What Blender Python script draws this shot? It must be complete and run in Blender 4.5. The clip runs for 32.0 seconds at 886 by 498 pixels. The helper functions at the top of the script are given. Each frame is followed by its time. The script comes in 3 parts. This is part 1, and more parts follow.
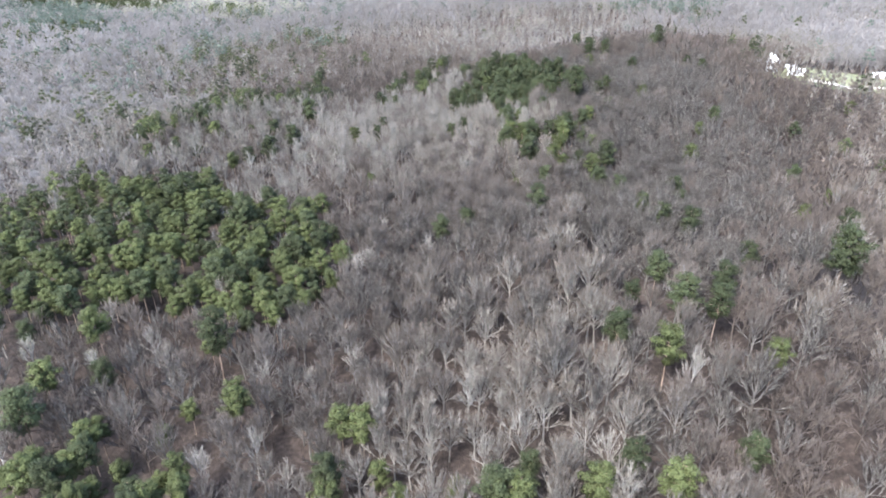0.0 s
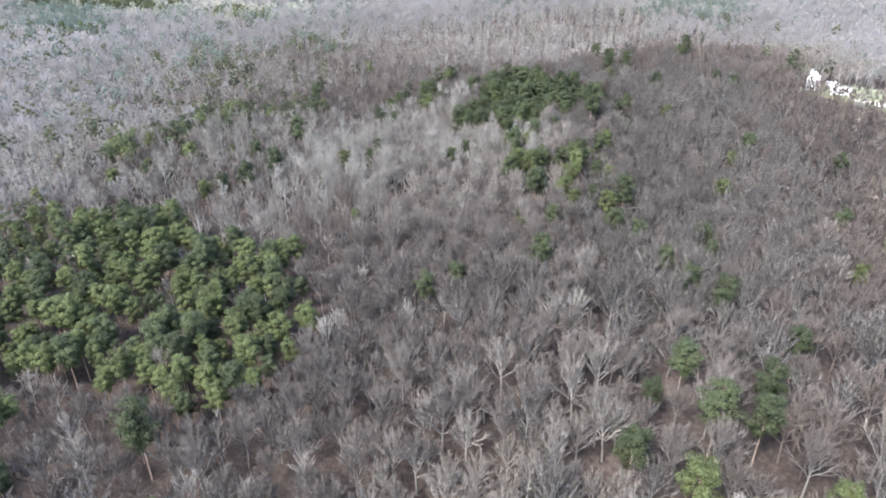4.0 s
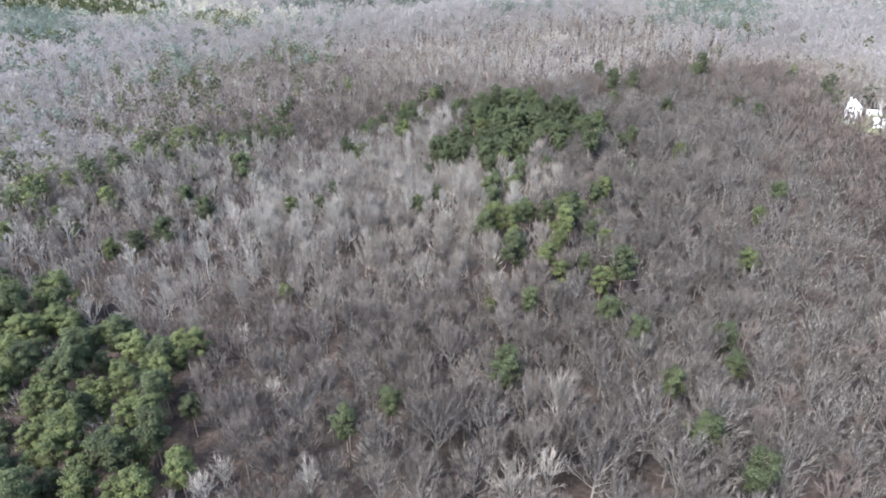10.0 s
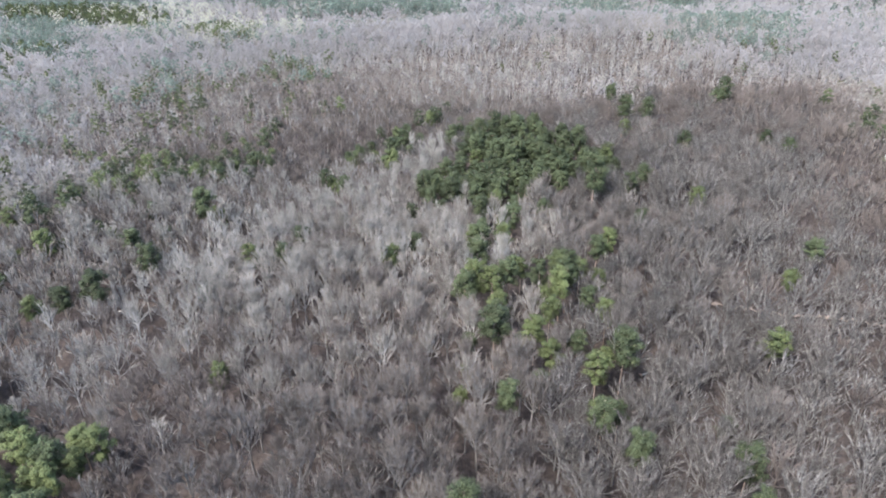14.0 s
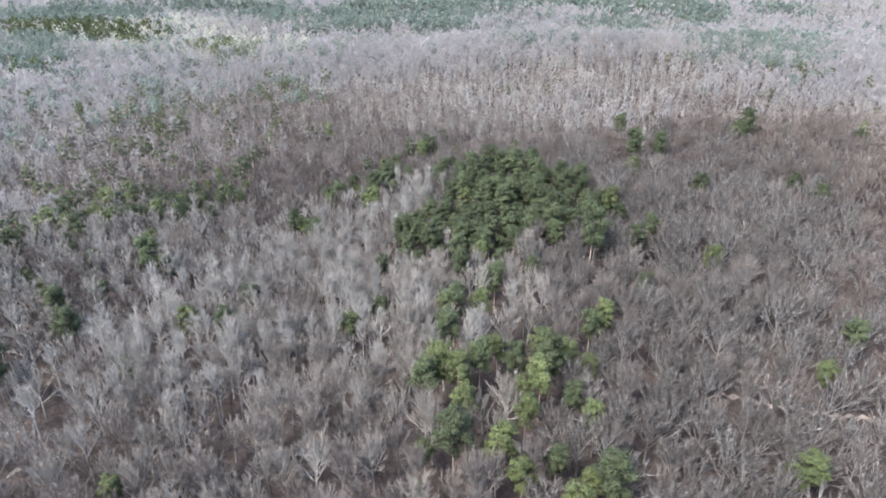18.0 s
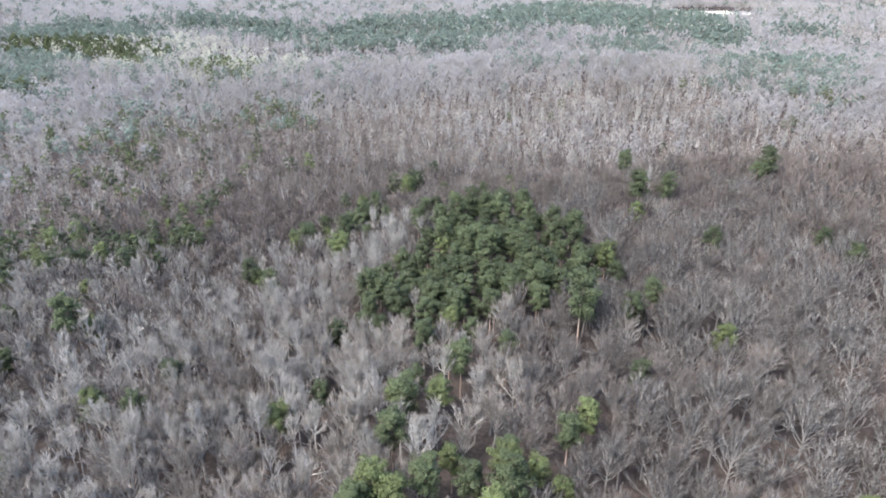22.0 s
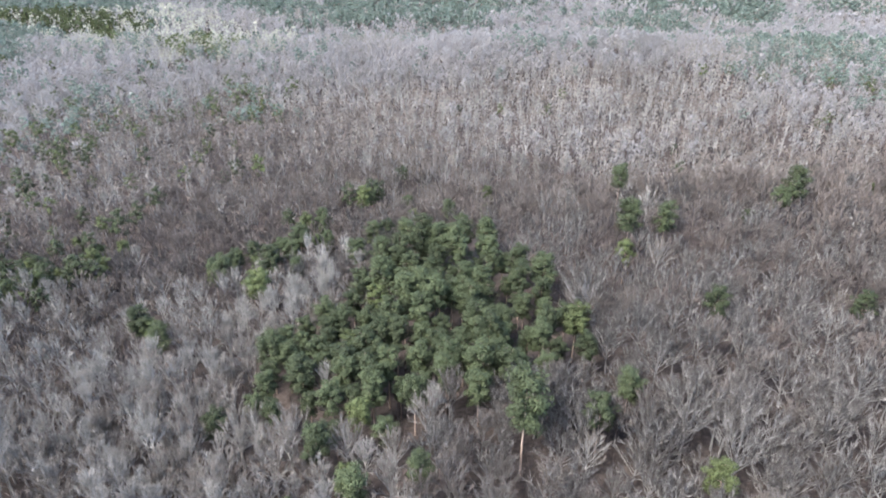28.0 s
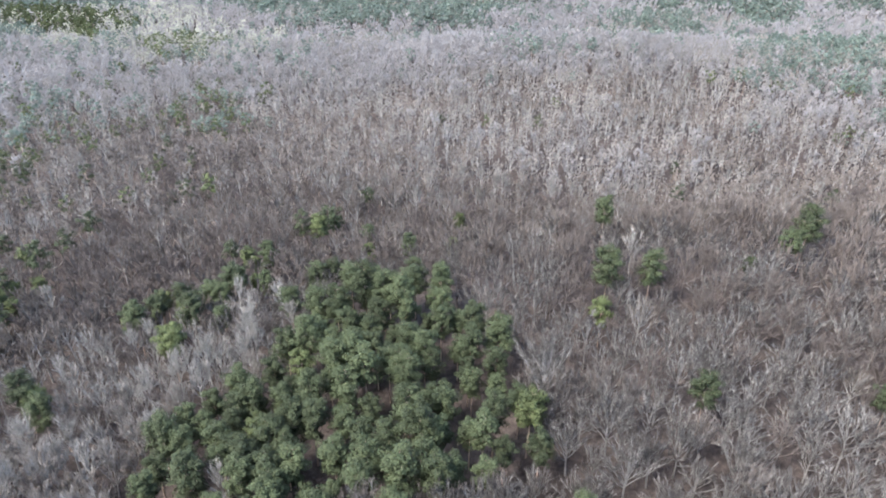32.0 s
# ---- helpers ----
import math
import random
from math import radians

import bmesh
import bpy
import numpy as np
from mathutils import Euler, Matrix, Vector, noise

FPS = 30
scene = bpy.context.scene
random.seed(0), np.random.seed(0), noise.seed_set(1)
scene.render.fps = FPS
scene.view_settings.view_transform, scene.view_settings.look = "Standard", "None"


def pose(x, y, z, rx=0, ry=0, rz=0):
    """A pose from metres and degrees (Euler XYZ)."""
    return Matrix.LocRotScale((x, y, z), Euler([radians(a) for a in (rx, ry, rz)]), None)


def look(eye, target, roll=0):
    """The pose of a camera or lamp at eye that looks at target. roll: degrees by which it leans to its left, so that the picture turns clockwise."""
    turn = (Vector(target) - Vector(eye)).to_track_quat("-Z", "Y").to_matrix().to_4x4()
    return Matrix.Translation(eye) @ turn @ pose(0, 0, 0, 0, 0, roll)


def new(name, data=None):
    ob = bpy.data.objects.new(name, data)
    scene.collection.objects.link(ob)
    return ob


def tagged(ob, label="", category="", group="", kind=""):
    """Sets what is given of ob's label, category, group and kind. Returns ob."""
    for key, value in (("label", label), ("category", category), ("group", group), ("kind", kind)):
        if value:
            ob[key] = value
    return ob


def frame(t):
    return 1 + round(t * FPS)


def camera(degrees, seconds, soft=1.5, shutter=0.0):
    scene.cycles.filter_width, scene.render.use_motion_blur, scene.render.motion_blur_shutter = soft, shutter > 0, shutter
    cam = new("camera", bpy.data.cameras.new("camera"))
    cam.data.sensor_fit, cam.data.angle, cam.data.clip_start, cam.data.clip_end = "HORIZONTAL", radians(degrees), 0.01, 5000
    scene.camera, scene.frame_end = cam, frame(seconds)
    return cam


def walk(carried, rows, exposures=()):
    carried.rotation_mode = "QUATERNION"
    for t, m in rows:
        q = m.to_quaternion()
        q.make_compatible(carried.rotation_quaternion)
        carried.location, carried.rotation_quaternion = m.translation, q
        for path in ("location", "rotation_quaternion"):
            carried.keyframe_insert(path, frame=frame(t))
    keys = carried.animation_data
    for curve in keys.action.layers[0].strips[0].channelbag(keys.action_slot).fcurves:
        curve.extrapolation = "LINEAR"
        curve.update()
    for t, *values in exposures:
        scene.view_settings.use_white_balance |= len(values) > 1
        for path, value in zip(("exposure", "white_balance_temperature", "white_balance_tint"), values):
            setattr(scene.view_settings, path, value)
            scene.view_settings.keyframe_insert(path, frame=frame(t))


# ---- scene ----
cam = camera(69.0, 32.0, soft=1.9)
METRES, EYE, TILT, LEAN, TURN = 324.0, 113.4, -0.4, -5.4, 0.0
ROWS = [
    (0.0, 0.0, 0.0, 0.0, -3.01, -27.52, 5.79),
    (0.5, 0.0045, 0.0151, -0.0003, -2.75, -27.49, 5.76),
    (1.0, 0.0089, 0.0301, -0.0005, -2.51, -27.49, 5.74),
    (1.5, 0.0134, 0.0451, -0.0007, -2.24, -27.48, 5.7),
    (2.0, 0.0177, 0.0601, -0.001, -1.94, -27.46, 5.67),
    (2.5, 0.0222, 0.0752, -0.0009, -1.64, -27.45, 5.65),
    (3.0, 0.0267, 0.0903, -0.001, -1.35, -27.44, 5.62),
    (3.5, 0.0313, 0.1056, -0.0011, -1.08, -27.43, 5.62),
    (5.5, 0.0504, 0.1663, -0.0018, -1.55, -27.51, 5.68),
    (6.0, 0.0552, 0.1812, -0.0021, -1.62, -27.53, 5.68),
    (6.5, 0.0601, 0.1961, -0.0025, -1.46, -27.52, 5.66),
    (7.0, 0.065, 0.2109, -0.0029, -1.27, -27.49, 5.63),
    (7.5, 0.0701, 0.2257, -0.0034, -1.04, -27.46, 5.61),
    (8.0, 0.0752, 0.2404, -0.0036, -0.82, -27.47, 5.61),
    (8.5, 0.0804, 0.2551, -0.004, -0.57, -27.44, 5.6),
    (9.0, 0.0857, 0.27, -0.0046, -0.36, -27.41, 5.6),
    (9.5, 0.0907, 0.2846, -0.0046, -0.2, -27.4, 5.61),
    (10.0, 0.0959, 0.2992, -0.005, -0.01, -27.39, 5.59),
    (10.5, 0.1011, 0.3142, -0.0054, 0.2, -27.29, 5.58),
    (11.0, 0.1063, 0.3287, -0.0057, 0.4, -27.02, 5.57),
    (11.5, 0.1115, 0.3434, -0.0062, 0.63, -26.76, 5.54),
    (12.0, 0.1167, 0.358, -0.0067, 0.88, -26.67, 5.52),
    (12.5, 0.1219, 0.3727, -0.0069, 1.11, -26.66, 5.5),
    (13.0, 0.1271, 0.3875, -0.0075, 1.35, -26.63, 5.49),
    (13.5, 0.1324, 0.4023, -0.0078, 1.6, -26.6, 5.47),
    (14.0, 0.1375, 0.4169, -0.0081, 1.84, -26.58, 5.45),
    (14.5, 0.1428, 0.4317, -0.0085, 2.07, -26.56, 5.43),
    (16.5, 0.1641, 0.4909, -0.0104, 3.05, -26.46, 5.35),
    (17.0, 0.1695, 0.5056, -0.0108, 3.3, -26.08, 5.35),
    (17.5, 0.1748, 0.5201, -0.0111, 3.54, -25.76, 5.33),
    (18.0, 0.1802, 0.5347, -0.0116, 3.79, -25.42, 5.31),
    (18.5, 0.1854, 0.5492, -0.012, 4.02, -25.08, 5.3),
    (19.0, 0.1909, 0.5638, -0.0124, 4.26, -24.77, 5.3),
    (19.5, 0.1959, 0.5783, -0.0129, 4.47, -24.46, 5.26),
    (20.0, 0.2007, 0.5928, -0.0135, 4.66, -24.15, 5.21),
    (20.5, 0.2059, 0.6071, -0.0143, 4.89, -23.94, 5.21),
    (21.0, 0.211, 0.6216, -0.0149, 5.1, -23.92, 5.18),
    (21.5, 0.2162, 0.6361, -0.0155, 5.3, -23.91, 5.15),
    (22.0, 0.2214, 0.6506, -0.0159, 5.51, -23.92, 5.17),
    (22.5, 0.2263, 0.6651, -0.0161, 5.71, -23.93, 5.11),
    (23.0, 0.2317, 0.6797, -0.0162, 5.91, -23.94, 5.11),
    (23.5, 0.2364, 0.6944, -0.0167, 6.09, -23.92, 5.08),
    (24.0, 0.2417, 0.7089, -0.0171, 6.3, -23.9, 5.06),
    (24.5, 0.2471, 0.7236, -0.0175, 6.5, -23.88, 5.07),
    (25.0, 0.2519, 0.7383, -0.018, 6.66, -23.87, 5.05),
    (25.5, 0.257, 0.7527, -0.0183, 6.83, -24.14, 5.03),
    (27.5, 0.2784, 0.8123, -0.0194, 7.52, -25.83, 5.03),
    (28.0, 0.2837, 0.8269, -0.0196, 7.67, -26.21, 5.04),
    (28.5, 0.2889, 0.8419, -0.0202, 7.84, -26.56, 5.06),
    (29.0, 0.2942, 0.8569, -0.0204, 7.98, -26.74, 5.06),
    (29.5, 0.2994, 0.8716, -0.0208, 8.15, -26.71, 5.05),
    (30.0, 0.3046, 0.8863, -0.0211, 8.29, -26.7, 5.05),
    (30.5, 0.3099, 0.901, -0.0218, 8.45, -26.68, 5.03),
    (31.0, 0.3153, 0.9157, -0.0222, 8.61, -26.66, 5.05),
    (31.5, 0.3206, 0.9303, -0.0226, 8.76, -26.63, 5.05),
    (32.0, 0.3258, 0.9449, -0.0231, 8.92, -26.6, 5.02),
]
walk(cam, [(t, pose(0, 0, EYE, TILT, LEAN, TURN) @ pose(METRES * x, METRES * y, METRES * z, 90 + pitch, roll, yaw)) for t, x, y, z, yaw, pitch, roll in ROWS],
     exposures=[(0.0, 3.23), (32.0, 3.23)])

# ---- light: a bright, thinly overcast winter sky ----
SUN_UP, SUN_ROUND = 50.0, 222.0
world = bpy.data.worlds.new("overcast_sky")
scene.world = world
world.use_nodes = True
wn = world.node_tree.nodes
sky = wn.new("ShaderNodeTexSky")
sky.sky_type, sky.sun_disc = "NISHITA", False
sky.sun_elevation, sky.sun_rotation = radians(SUN_UP), radians(SUN_ROUND)
sky.air_density, sky.dust_density, sky.ozone_density = 1.0, 1.5, 1.0
world.node_tree.links.new(sky.outputs[0], wn["Background"].inputs[0])
wn["Background"].inputs[1].default_value = 0.125
sun = new("sun", bpy.data.lights.new("sun", "SUN"))
sun.data.energy, sun.data.angle, sun.data.color = 1.6, radians(16), (1.0, 0.985, 0.965)
away = Vector((math.sin(radians(SUN_ROUND)) * math.cos(radians(SUN_UP)), math.cos(radians(SUN_ROUND)) * math.cos(radians(SUN_UP)), math.sin(radians(SUN_UP))))
sun.matrix_world = look(away * 300, (0, 0, 0))


# ---- materials ----
def material(name, tones, rough=0.9, grain=6.0, stand=0.02, spread=0.5, each=0.0, relief=0.0, relief_scale=3.0, sheer=0.0):
    """A dull natural surface: tones from dark to light, mixed by a coarse noise (stands, patches) and a fine one (grain),
    and by each thing's own random number. sheer: the share of light that sifts through (fine sprays, needles)."""
    m = bpy.data.materials.new(name)
    m.use_nodes = True
    n, l = m.node_tree.nodes, m.node_tree.links
    shader = n["Principled BSDF"]
    shader.inputs["Roughness"].default_value = rough
    shader.inputs["Specular IOR Level"].default_value = 0.15
    where = n.new("ShaderNodeNewGeometry")
    coarse, fine = n.new("ShaderNodeTexNoise"), n.new("ShaderNodeTexNoise")
    coarse.inputs["Scale"].default_value, coarse.inputs["Detail"].default_value = stand, 3.0
    fine.inputs["Scale"].default_value, fine.inputs["Detail"].default_value = grain, 4.0
    for tex in (coarse, fine):
        l.new(where.outputs["Position"], tex.inputs["Vector"])
    mix = n.new("ShaderNodeMix")
    mix.inputs[0].default_value = spread
    l.new(coarse.outputs[0], mix.inputs[2])
    l.new(fine.outputs[0], mix.inputs[3])
    value = mix.outputs[0]
    if each:
        own, add = n.new("ShaderNodeObjectInfo"), n.new("ShaderNodeMath")
        add.operation = "MULTIPLY_ADD"
        add.inputs[1].default_value = each
        l.new(own.outputs["Random"], add.inputs[0])
        off = n.new("ShaderNodeMath")
        off.operation = "SUBTRACT"
        off.inputs[1].default_value = each / 2
        l.new(value, off.inputs[0])
        l.new(off.outputs[0], add.inputs[2])
        value = add.outputs[0]
    ramp = n.new("ShaderNodeValToRGB")
    stops = ramp.color_ramp.elements
    stops[0].position, stops[1].position = 0.37, 0.63
    for _ in tones[2:]:
        stops.new(0.5)
    for k, tone in enumerate(tones):
        stops[k].position = 0.37 + 0.26 * k / (len(tones) - 1)
        stops[k].color = (*tone, 1)
    l.new(value, ramp.inputs[0])
    l.new(ramp.outputs[0], shader.inputs["Base Color"])
    if sheer:
        sift, both = n.new("ShaderNodeBsdfTranslucent"), n.new("ShaderNodeMixShader")
        both.inputs[0].default_value = sheer
        l.new(ramp.outputs[0], sift.inputs["Color"])
        l.new(shader.outputs[0], both.inputs[1])
        l.new(sift.outputs[0], both.inputs[2])
        l.new(both.outputs[0], n["Material Output"].inputs["Surface"])
    if relief:
        bump, bumps = n.new("ShaderNodeBump"), n.new("ShaderNodeTexNoise")
        bumps.inputs["Scale"].default_value, bumps.inputs["Detail"].default_value = relief_scale, 5.0
        bump.inputs["Strength"].default_value, bump.inputs["Distance"].default_value = 0.8, relief
        l.new(where.outputs["Position"], bumps.inputs["Vector"])
        l.new(bumps.outputs[0], bump.inputs["Height"])
        l.new(bump.outputs[0], shader.inputs["Normal"])
    return m


LITTER = material("leaf_litter", [(0.018, 0.0135, 0.0115), (0.032, 0.0242, 0.0205), (0.055, 0.043, 0.0365)], grain=0.9, stand=0.03, spread=0.55, relief=0.25, relief_scale=2.0)
GRASS = material("winter_lawn", [(0.0828, 0.085, 0.049), (0.115, 0.118, 0.068), (0.1518, 0.1558, 0.0898)], grain=1.5, stand=0.08, spread=0.4, relief=0.05)
STRAW = material("straw_field", [(0.42, 0.38, 0.28), (0.52, 0.48, 0.38), (0.45, 0.44, 0.30)], grain=0.2, stand=0.01, relief=0.1)
GRAVEL = material("drive_gravel", [(0.38, 0.34, 0.29), (0.52, 0.48, 0.42)], grain=3.0, stand=0.2, relief=0.03)
BARK = material("grey_bark", [(0.0821, 0.0767, 0.0713), (0.114, 0.1065, 0.099), (0.1505, 0.1406, 0.1307)], grain=2.5, stand=0.12, spread=0.5, each=0.2, relief=0.02, relief_scale=12)
PALE_BARK = material("pale_bark", [(0.1332, 0.1246, 0.1138), (0.185, 0.173, 0.158), (0.2442, 0.2284, 0.2086)], grain=2.0, stand=0.12, spread=0.5, each=0.2, relief=0.02, relief_scale=12)
WHITE_BARK = material("white_bark", [(0.162, 0.1534, 0.1404), (0.225, 0.213, 0.195), (0.297, 0.2812, 0.2574)], grain=2.0, stand=0.12, spread=0.5, each=0.2, relief=0.02, relief_scale=12)
# Five twig tones, dark to pale; stepping up them with distance imitates haze.
OAK_TWIG = material("oak_twig", [(0.0413, 0.0363, 0.0332), (0.053, 0.0465, 0.0425), (0.0668, 0.0586, 0.0536)], grain=0.13, stand=0.02, spread=0.45, each=0.10, sheer=0.2)
MAPLE_TWIG = material("maple_twig", [(0.0663, 0.055, 0.0488), (0.085, 0.0705, 0.0625), (0.1054, 0.0874, 0.0775)], grain=0.13, stand=0.02, spread=0.45, each=0.10, sheer=0.2)
HICKORY_TWIG = material("hickory_twig", [(0.1045, 0.0881, 0.0757), (0.134, 0.113, 0.097), (0.1662, 0.1401, 0.1203)], grain=0.13, stand=0.02, spread=0.45, each=0.10, sheer=0.4)
POPLAR_TWIG = material("poplar_twig", [(0.1404, 0.1248, 0.11), (0.18, 0.16, 0.141), (0.2232, 0.1984, 0.1748)], grain=0.13, stand=0.02, spread=0.45, each=0.10, sheer=0.4)
# palest step: haze over the far hills, put into the twig colour
HAZE_TWIG = material("haze_twig", [(0.1935, 0.1772, 0.1668), (0.225, 0.206, 0.194), (0.261, 0.239, 0.225)], grain=0.13, stand=0.02, spread=0.45, each=0.10, sheer=0.5)
# yellowish white: stray pale trees, and sunlight painted onto the far hillside's twigs
PALE_SUNLIT_TWIG = material("pale_sunlit_twig", [(0.252, 0.2394, 0.189), (0.3, 0.285, 0.225), (0.354, 0.3363, 0.2655)], grain=0.5, stand=0.05, spread=0.5, each=0.2, sheer=0.4)
BRUSH = material("brush_twig", [(0.0324, 0.0281, 0.0252), (0.045, 0.039, 0.035), (0.0594, 0.0515, 0.0462)], grain=0.4, stand=0.03, spread=0.5, sheer=0.4)
NEEDLE = material("pine_needle", [(0.0216, 0.0266, 0.0126), (0.03, 0.037, 0.0175), (0.0396, 0.0488, 0.0231)], rough=0.75, grain=0.5, stand=0.12, spread=0.5, each=0.3, sheer=0.15)
# the near young pines' own yellow-green; on the far hillside it imitates sunlit needles
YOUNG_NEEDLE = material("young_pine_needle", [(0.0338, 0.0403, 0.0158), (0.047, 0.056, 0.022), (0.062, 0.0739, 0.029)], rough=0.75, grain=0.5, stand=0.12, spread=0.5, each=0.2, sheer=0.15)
# pine needles paled and blued, so that far pines look hazy
HAZE_NEEDLE = material("haze_needle", [(0.0634, 0.0778, 0.0634), (0.088, 0.108, 0.088), (0.1162, 0.1426, 0.1162)], rough=0.75, grain=0.2, stand=0.05, spread=0.5, sheer=0.3)
PINE_BARK = material("pine_bark", [(0.15, 0.11, 0.085), (0.25, 0.19, 0.155)], grain=3.0, stand=0.2, each=0.2, relief=0.03, relief_scale=10)
SIDING = material("white_siding", [(0.50, 0.51, 0.51), (0.58, 0.59, 0.59)], rough=0.6, grain=1.0, stand=0.3)
WHITE_METAL = material("white_metal_roof", [(0.48, 0.50, 0.52), (0.57, 0.59, 0.60)], rough=0.4, grain=0.8, stand=0.3)
SHINGLE = material("grey_shingle", [(0.22, 0.22, 0.23), (0.34, 0.34, 0.35)], grain=2.0, stand=0.4, relief=0.02, relief_scale=6)
STONE = material("grey_masonry", [(0.30, 0.28, 0.26), (0.42, 0.40, 0.37)], grain=2.0, stand=0.4, relief=0.02)
GLASS = material("dark_window_glass", [(0.03, 0.04, 0.05), (0.05, 0.06, 0.07)], rough=0.08, grain=0.5, stand=0.3)
DIRT = material("bare_dirt", [(0.10, 0.077, 0.063), (0.145, 0.115, 0.095), (0.19, 0.155, 0.13)], grain=0.9, stand=0.15, relief=0.08)

# ---- the lie of the land ----
STEP = 1.35  # metres to one step of the plan


def metres(ring):
    """Corners paced out on the plan, in metres."""
    return [(x * STEP, y * STEP) for x, y in ring]


# hills and hollows: middle x, y, half length, half breadth, turn, height
HILLS = [
    (80, 110, 110, 60, -15, 14.4),
    (140, 300, 110, 75, 0, 13.3),
    (118, 372, 95, 26, 21, 9.6),
    (20, 300, 70, 60, 0, -4.6),
    (-110, 250, 70, 45, 0, 2.8),
    (90, 610, 130, 70, 5, 14.1),
    (250, 600, 110, 80, 0, 3.5),
    (-60, 490, 90, 60, 0, -4.9),
    (150, 448, 150, 40, 21, -8.7),
    (-60, 350, 80, 60, 0, -6),
    (60, 715, 330, 45, 5, -8.5),
    (320, 330, 120, 110, 0, 11.1),
    (-40, 90, 70, 90, 0, -6.6),
    (60, 240, 40, 40, 0, 4.1),
    (420, 860, 240, 90, 0, -10.7),
    (230, 425, 60, 35, 21, -1.3),
]
BASE, CANOPY = 8.3, 11.5


def lie(x, y):
    """The ground's height."""
    x, y = np.asarray(x, float) / STEP, np.asarray(y, float) / STEP
    z = np.full(np.broadcast(x, y).shape, BASE - CANOPY)
    for hx, hy, a, b, turn, high in HILLS:
        c, s = math.cos(radians(turn)), math.sin(radians(turn))
        u, v = (x - hx) * c + (y - hy) * s, (y - hy) * c - (x - hx) * s
        z = z + high * np.exp(-((u / a) ** 2) - (v / b) ** 2)
    # the knoll on which the house stands
    z = z + 6.5 * np.exp(-((x - 186) / 26) ** 2 - ((y - 296) / 24) ** 2)
    far = np.clip((np.hypot(x, y) - 1000) / 600, 0, 1)
    z = z + far * (9 * np.sin(x / 210 + 0.8) * np.cos(y / 260 + 0.3) + 5 * np.sin(x / 95 + y / 130) - 6)
    z = z + 0.5 * np.sin(x / 9 + 1.3 * np.sin(y / 14)) * np.cos(y / 11 + np.sin(x / 17))
    return z * STEP


def sheet(name, verts, faces, mat):
    mesh = bpy.data.meshes.new(name)
    mesh.from_pydata(verts, [], faces)
    mesh.materials.append(mat)
    for poly in mesh.polygons:
        poly.use_smooth = True
    return new(name, mesh)


def steps(near, far, fine, coarse):
    """Even steps within near, growing ones out to far."""
    out = [float(v) for v in np.arange(near[0], near[1] + 0.1, fine)]
    grow = coarse
    while out[-1] < far[1]:
        out.append(out[-1] + grow)
        grow *= 1.25
    grow, low = coarse, []
    first = out[0]
    while first > far[0]:
        first -= grow
        low.append(first)
        grow *= 1.25
    return np.array(low[::-1] + out)


gx, gy = steps((-750, 860), (-4300, 4300), 8.0, 12.0), steps((-80, 1550), (-4300, 4300), 8.0, 12.0)
mx, my = np.meshgrid(gx, gy)
flat = np.stack([mx, my, lie(mx, my)], -1).reshape(-1, 3)
nx, ny = len(gx), len(gy)
corner = (np.arange(ny - 1)[:, None] * nx + np.arange(nx - 1)).ravel()
ground = sheet("ground", flat.tolist(), np.stack([corner, corner + 1, corner + nx + 1, corner + nx], -1).tolist(), LITTER)
tagged(ground, "brown leaf-littered forest floor on rolling hills", "ground", kind="structure")


def inside(x, y, ring):
    """Which of the points lie in the ring of corners."""
    x, y, hit = np.asarray(x, float), np.asarray(y, float), np.zeros(np.shape(x), bool)
    for (ax, ay), (bx, by) in zip(ring, ring[1:] + ring[:1]):
        if ay != by:
            hit ^= ((ay > y) != (by > y)) & (x < (bx - ax) * (y - ay) / (by - ay) + ax)
    return hit


def patch(name, ring, mat, lift, label, category, step=2.5):
    """A sheet that lies on the ground within a ring."""
    xs = np.arange(min(p[0] for p in ring), max(p[0] for p in ring), step)
    ys = np.arange(min(p[1] for p in ring), max(p[1] for p in ring), step)
    verts, faces, seen = [], [], {}
    for x in xs:
        for y in ys:
            if inside(x + step / 2, y + step / 2, ring):
                face = []
                for cx, cy in ((x, y), (x + step, y), (x + step, y + step), (x, y + step)):
                    key = (round(cx, 2), round(cy, 2))
                    if key not in seen:
                        seen[key] = len(verts)
                        jx, jy = cx + 0.5 * math.sin(cy * 1.7), cy + 0.5 * math.sin(cx * 1.9)
                        verts.append((jx, jy, float(lie(jx, jy)) + lift))
                    face.append(seen[key])
                faces.append(face)
    return tagged(sheet(name, verts, faces, mat), label, category, kind="structure")


# ---- plan of the woods ----
YARD = metres([(168, 293), (169, 306), (184, 319), (214, 318), (240, 303), (236, 284), (196, 275), (176, 281)])
TRACK = metres([(90, 232), (108, 228), (124, 227), (141, 222), (165, 214), (200, 203), (240, 196)])
FIELDS = [[(244, 1150), (317, 1072), (407, 1130), (498, 1200), (400, 1290), (319, 1270)], [(140, 1300), (250, 1300), (260, 1400), (130, 1400)], [(520, 1180), (620, 1120), (700, 1230), (560, 1300)]]
FIELDS = [metres(ring) for ring in FIELDS]
patch("lawn", YARD, GRASS, 0.12, "pale winter lawn round the white house", "lawn")
for ring in FIELDS:
    patch("field", ring, STRAW, 0.3, "pale straw-coloured open field", "field", 12.0)

def near_track(x, y):
    gap = np.full(np.shape(x), 99.0)
    for (ax, ay), (bx, by) in zip(TRACK, TRACK[1:]):
        s = np.clip(((x - ax) * (bx - ax) + (y - ay) * (by - ay)) / ((bx - ax) ** 2 + (by - ay) ** 2), 0, 1)
        gap = np.minimum(gap, np.hypot(x - ax - s * (bx - ax), y - ay - s * (by - ay)))
    return gap


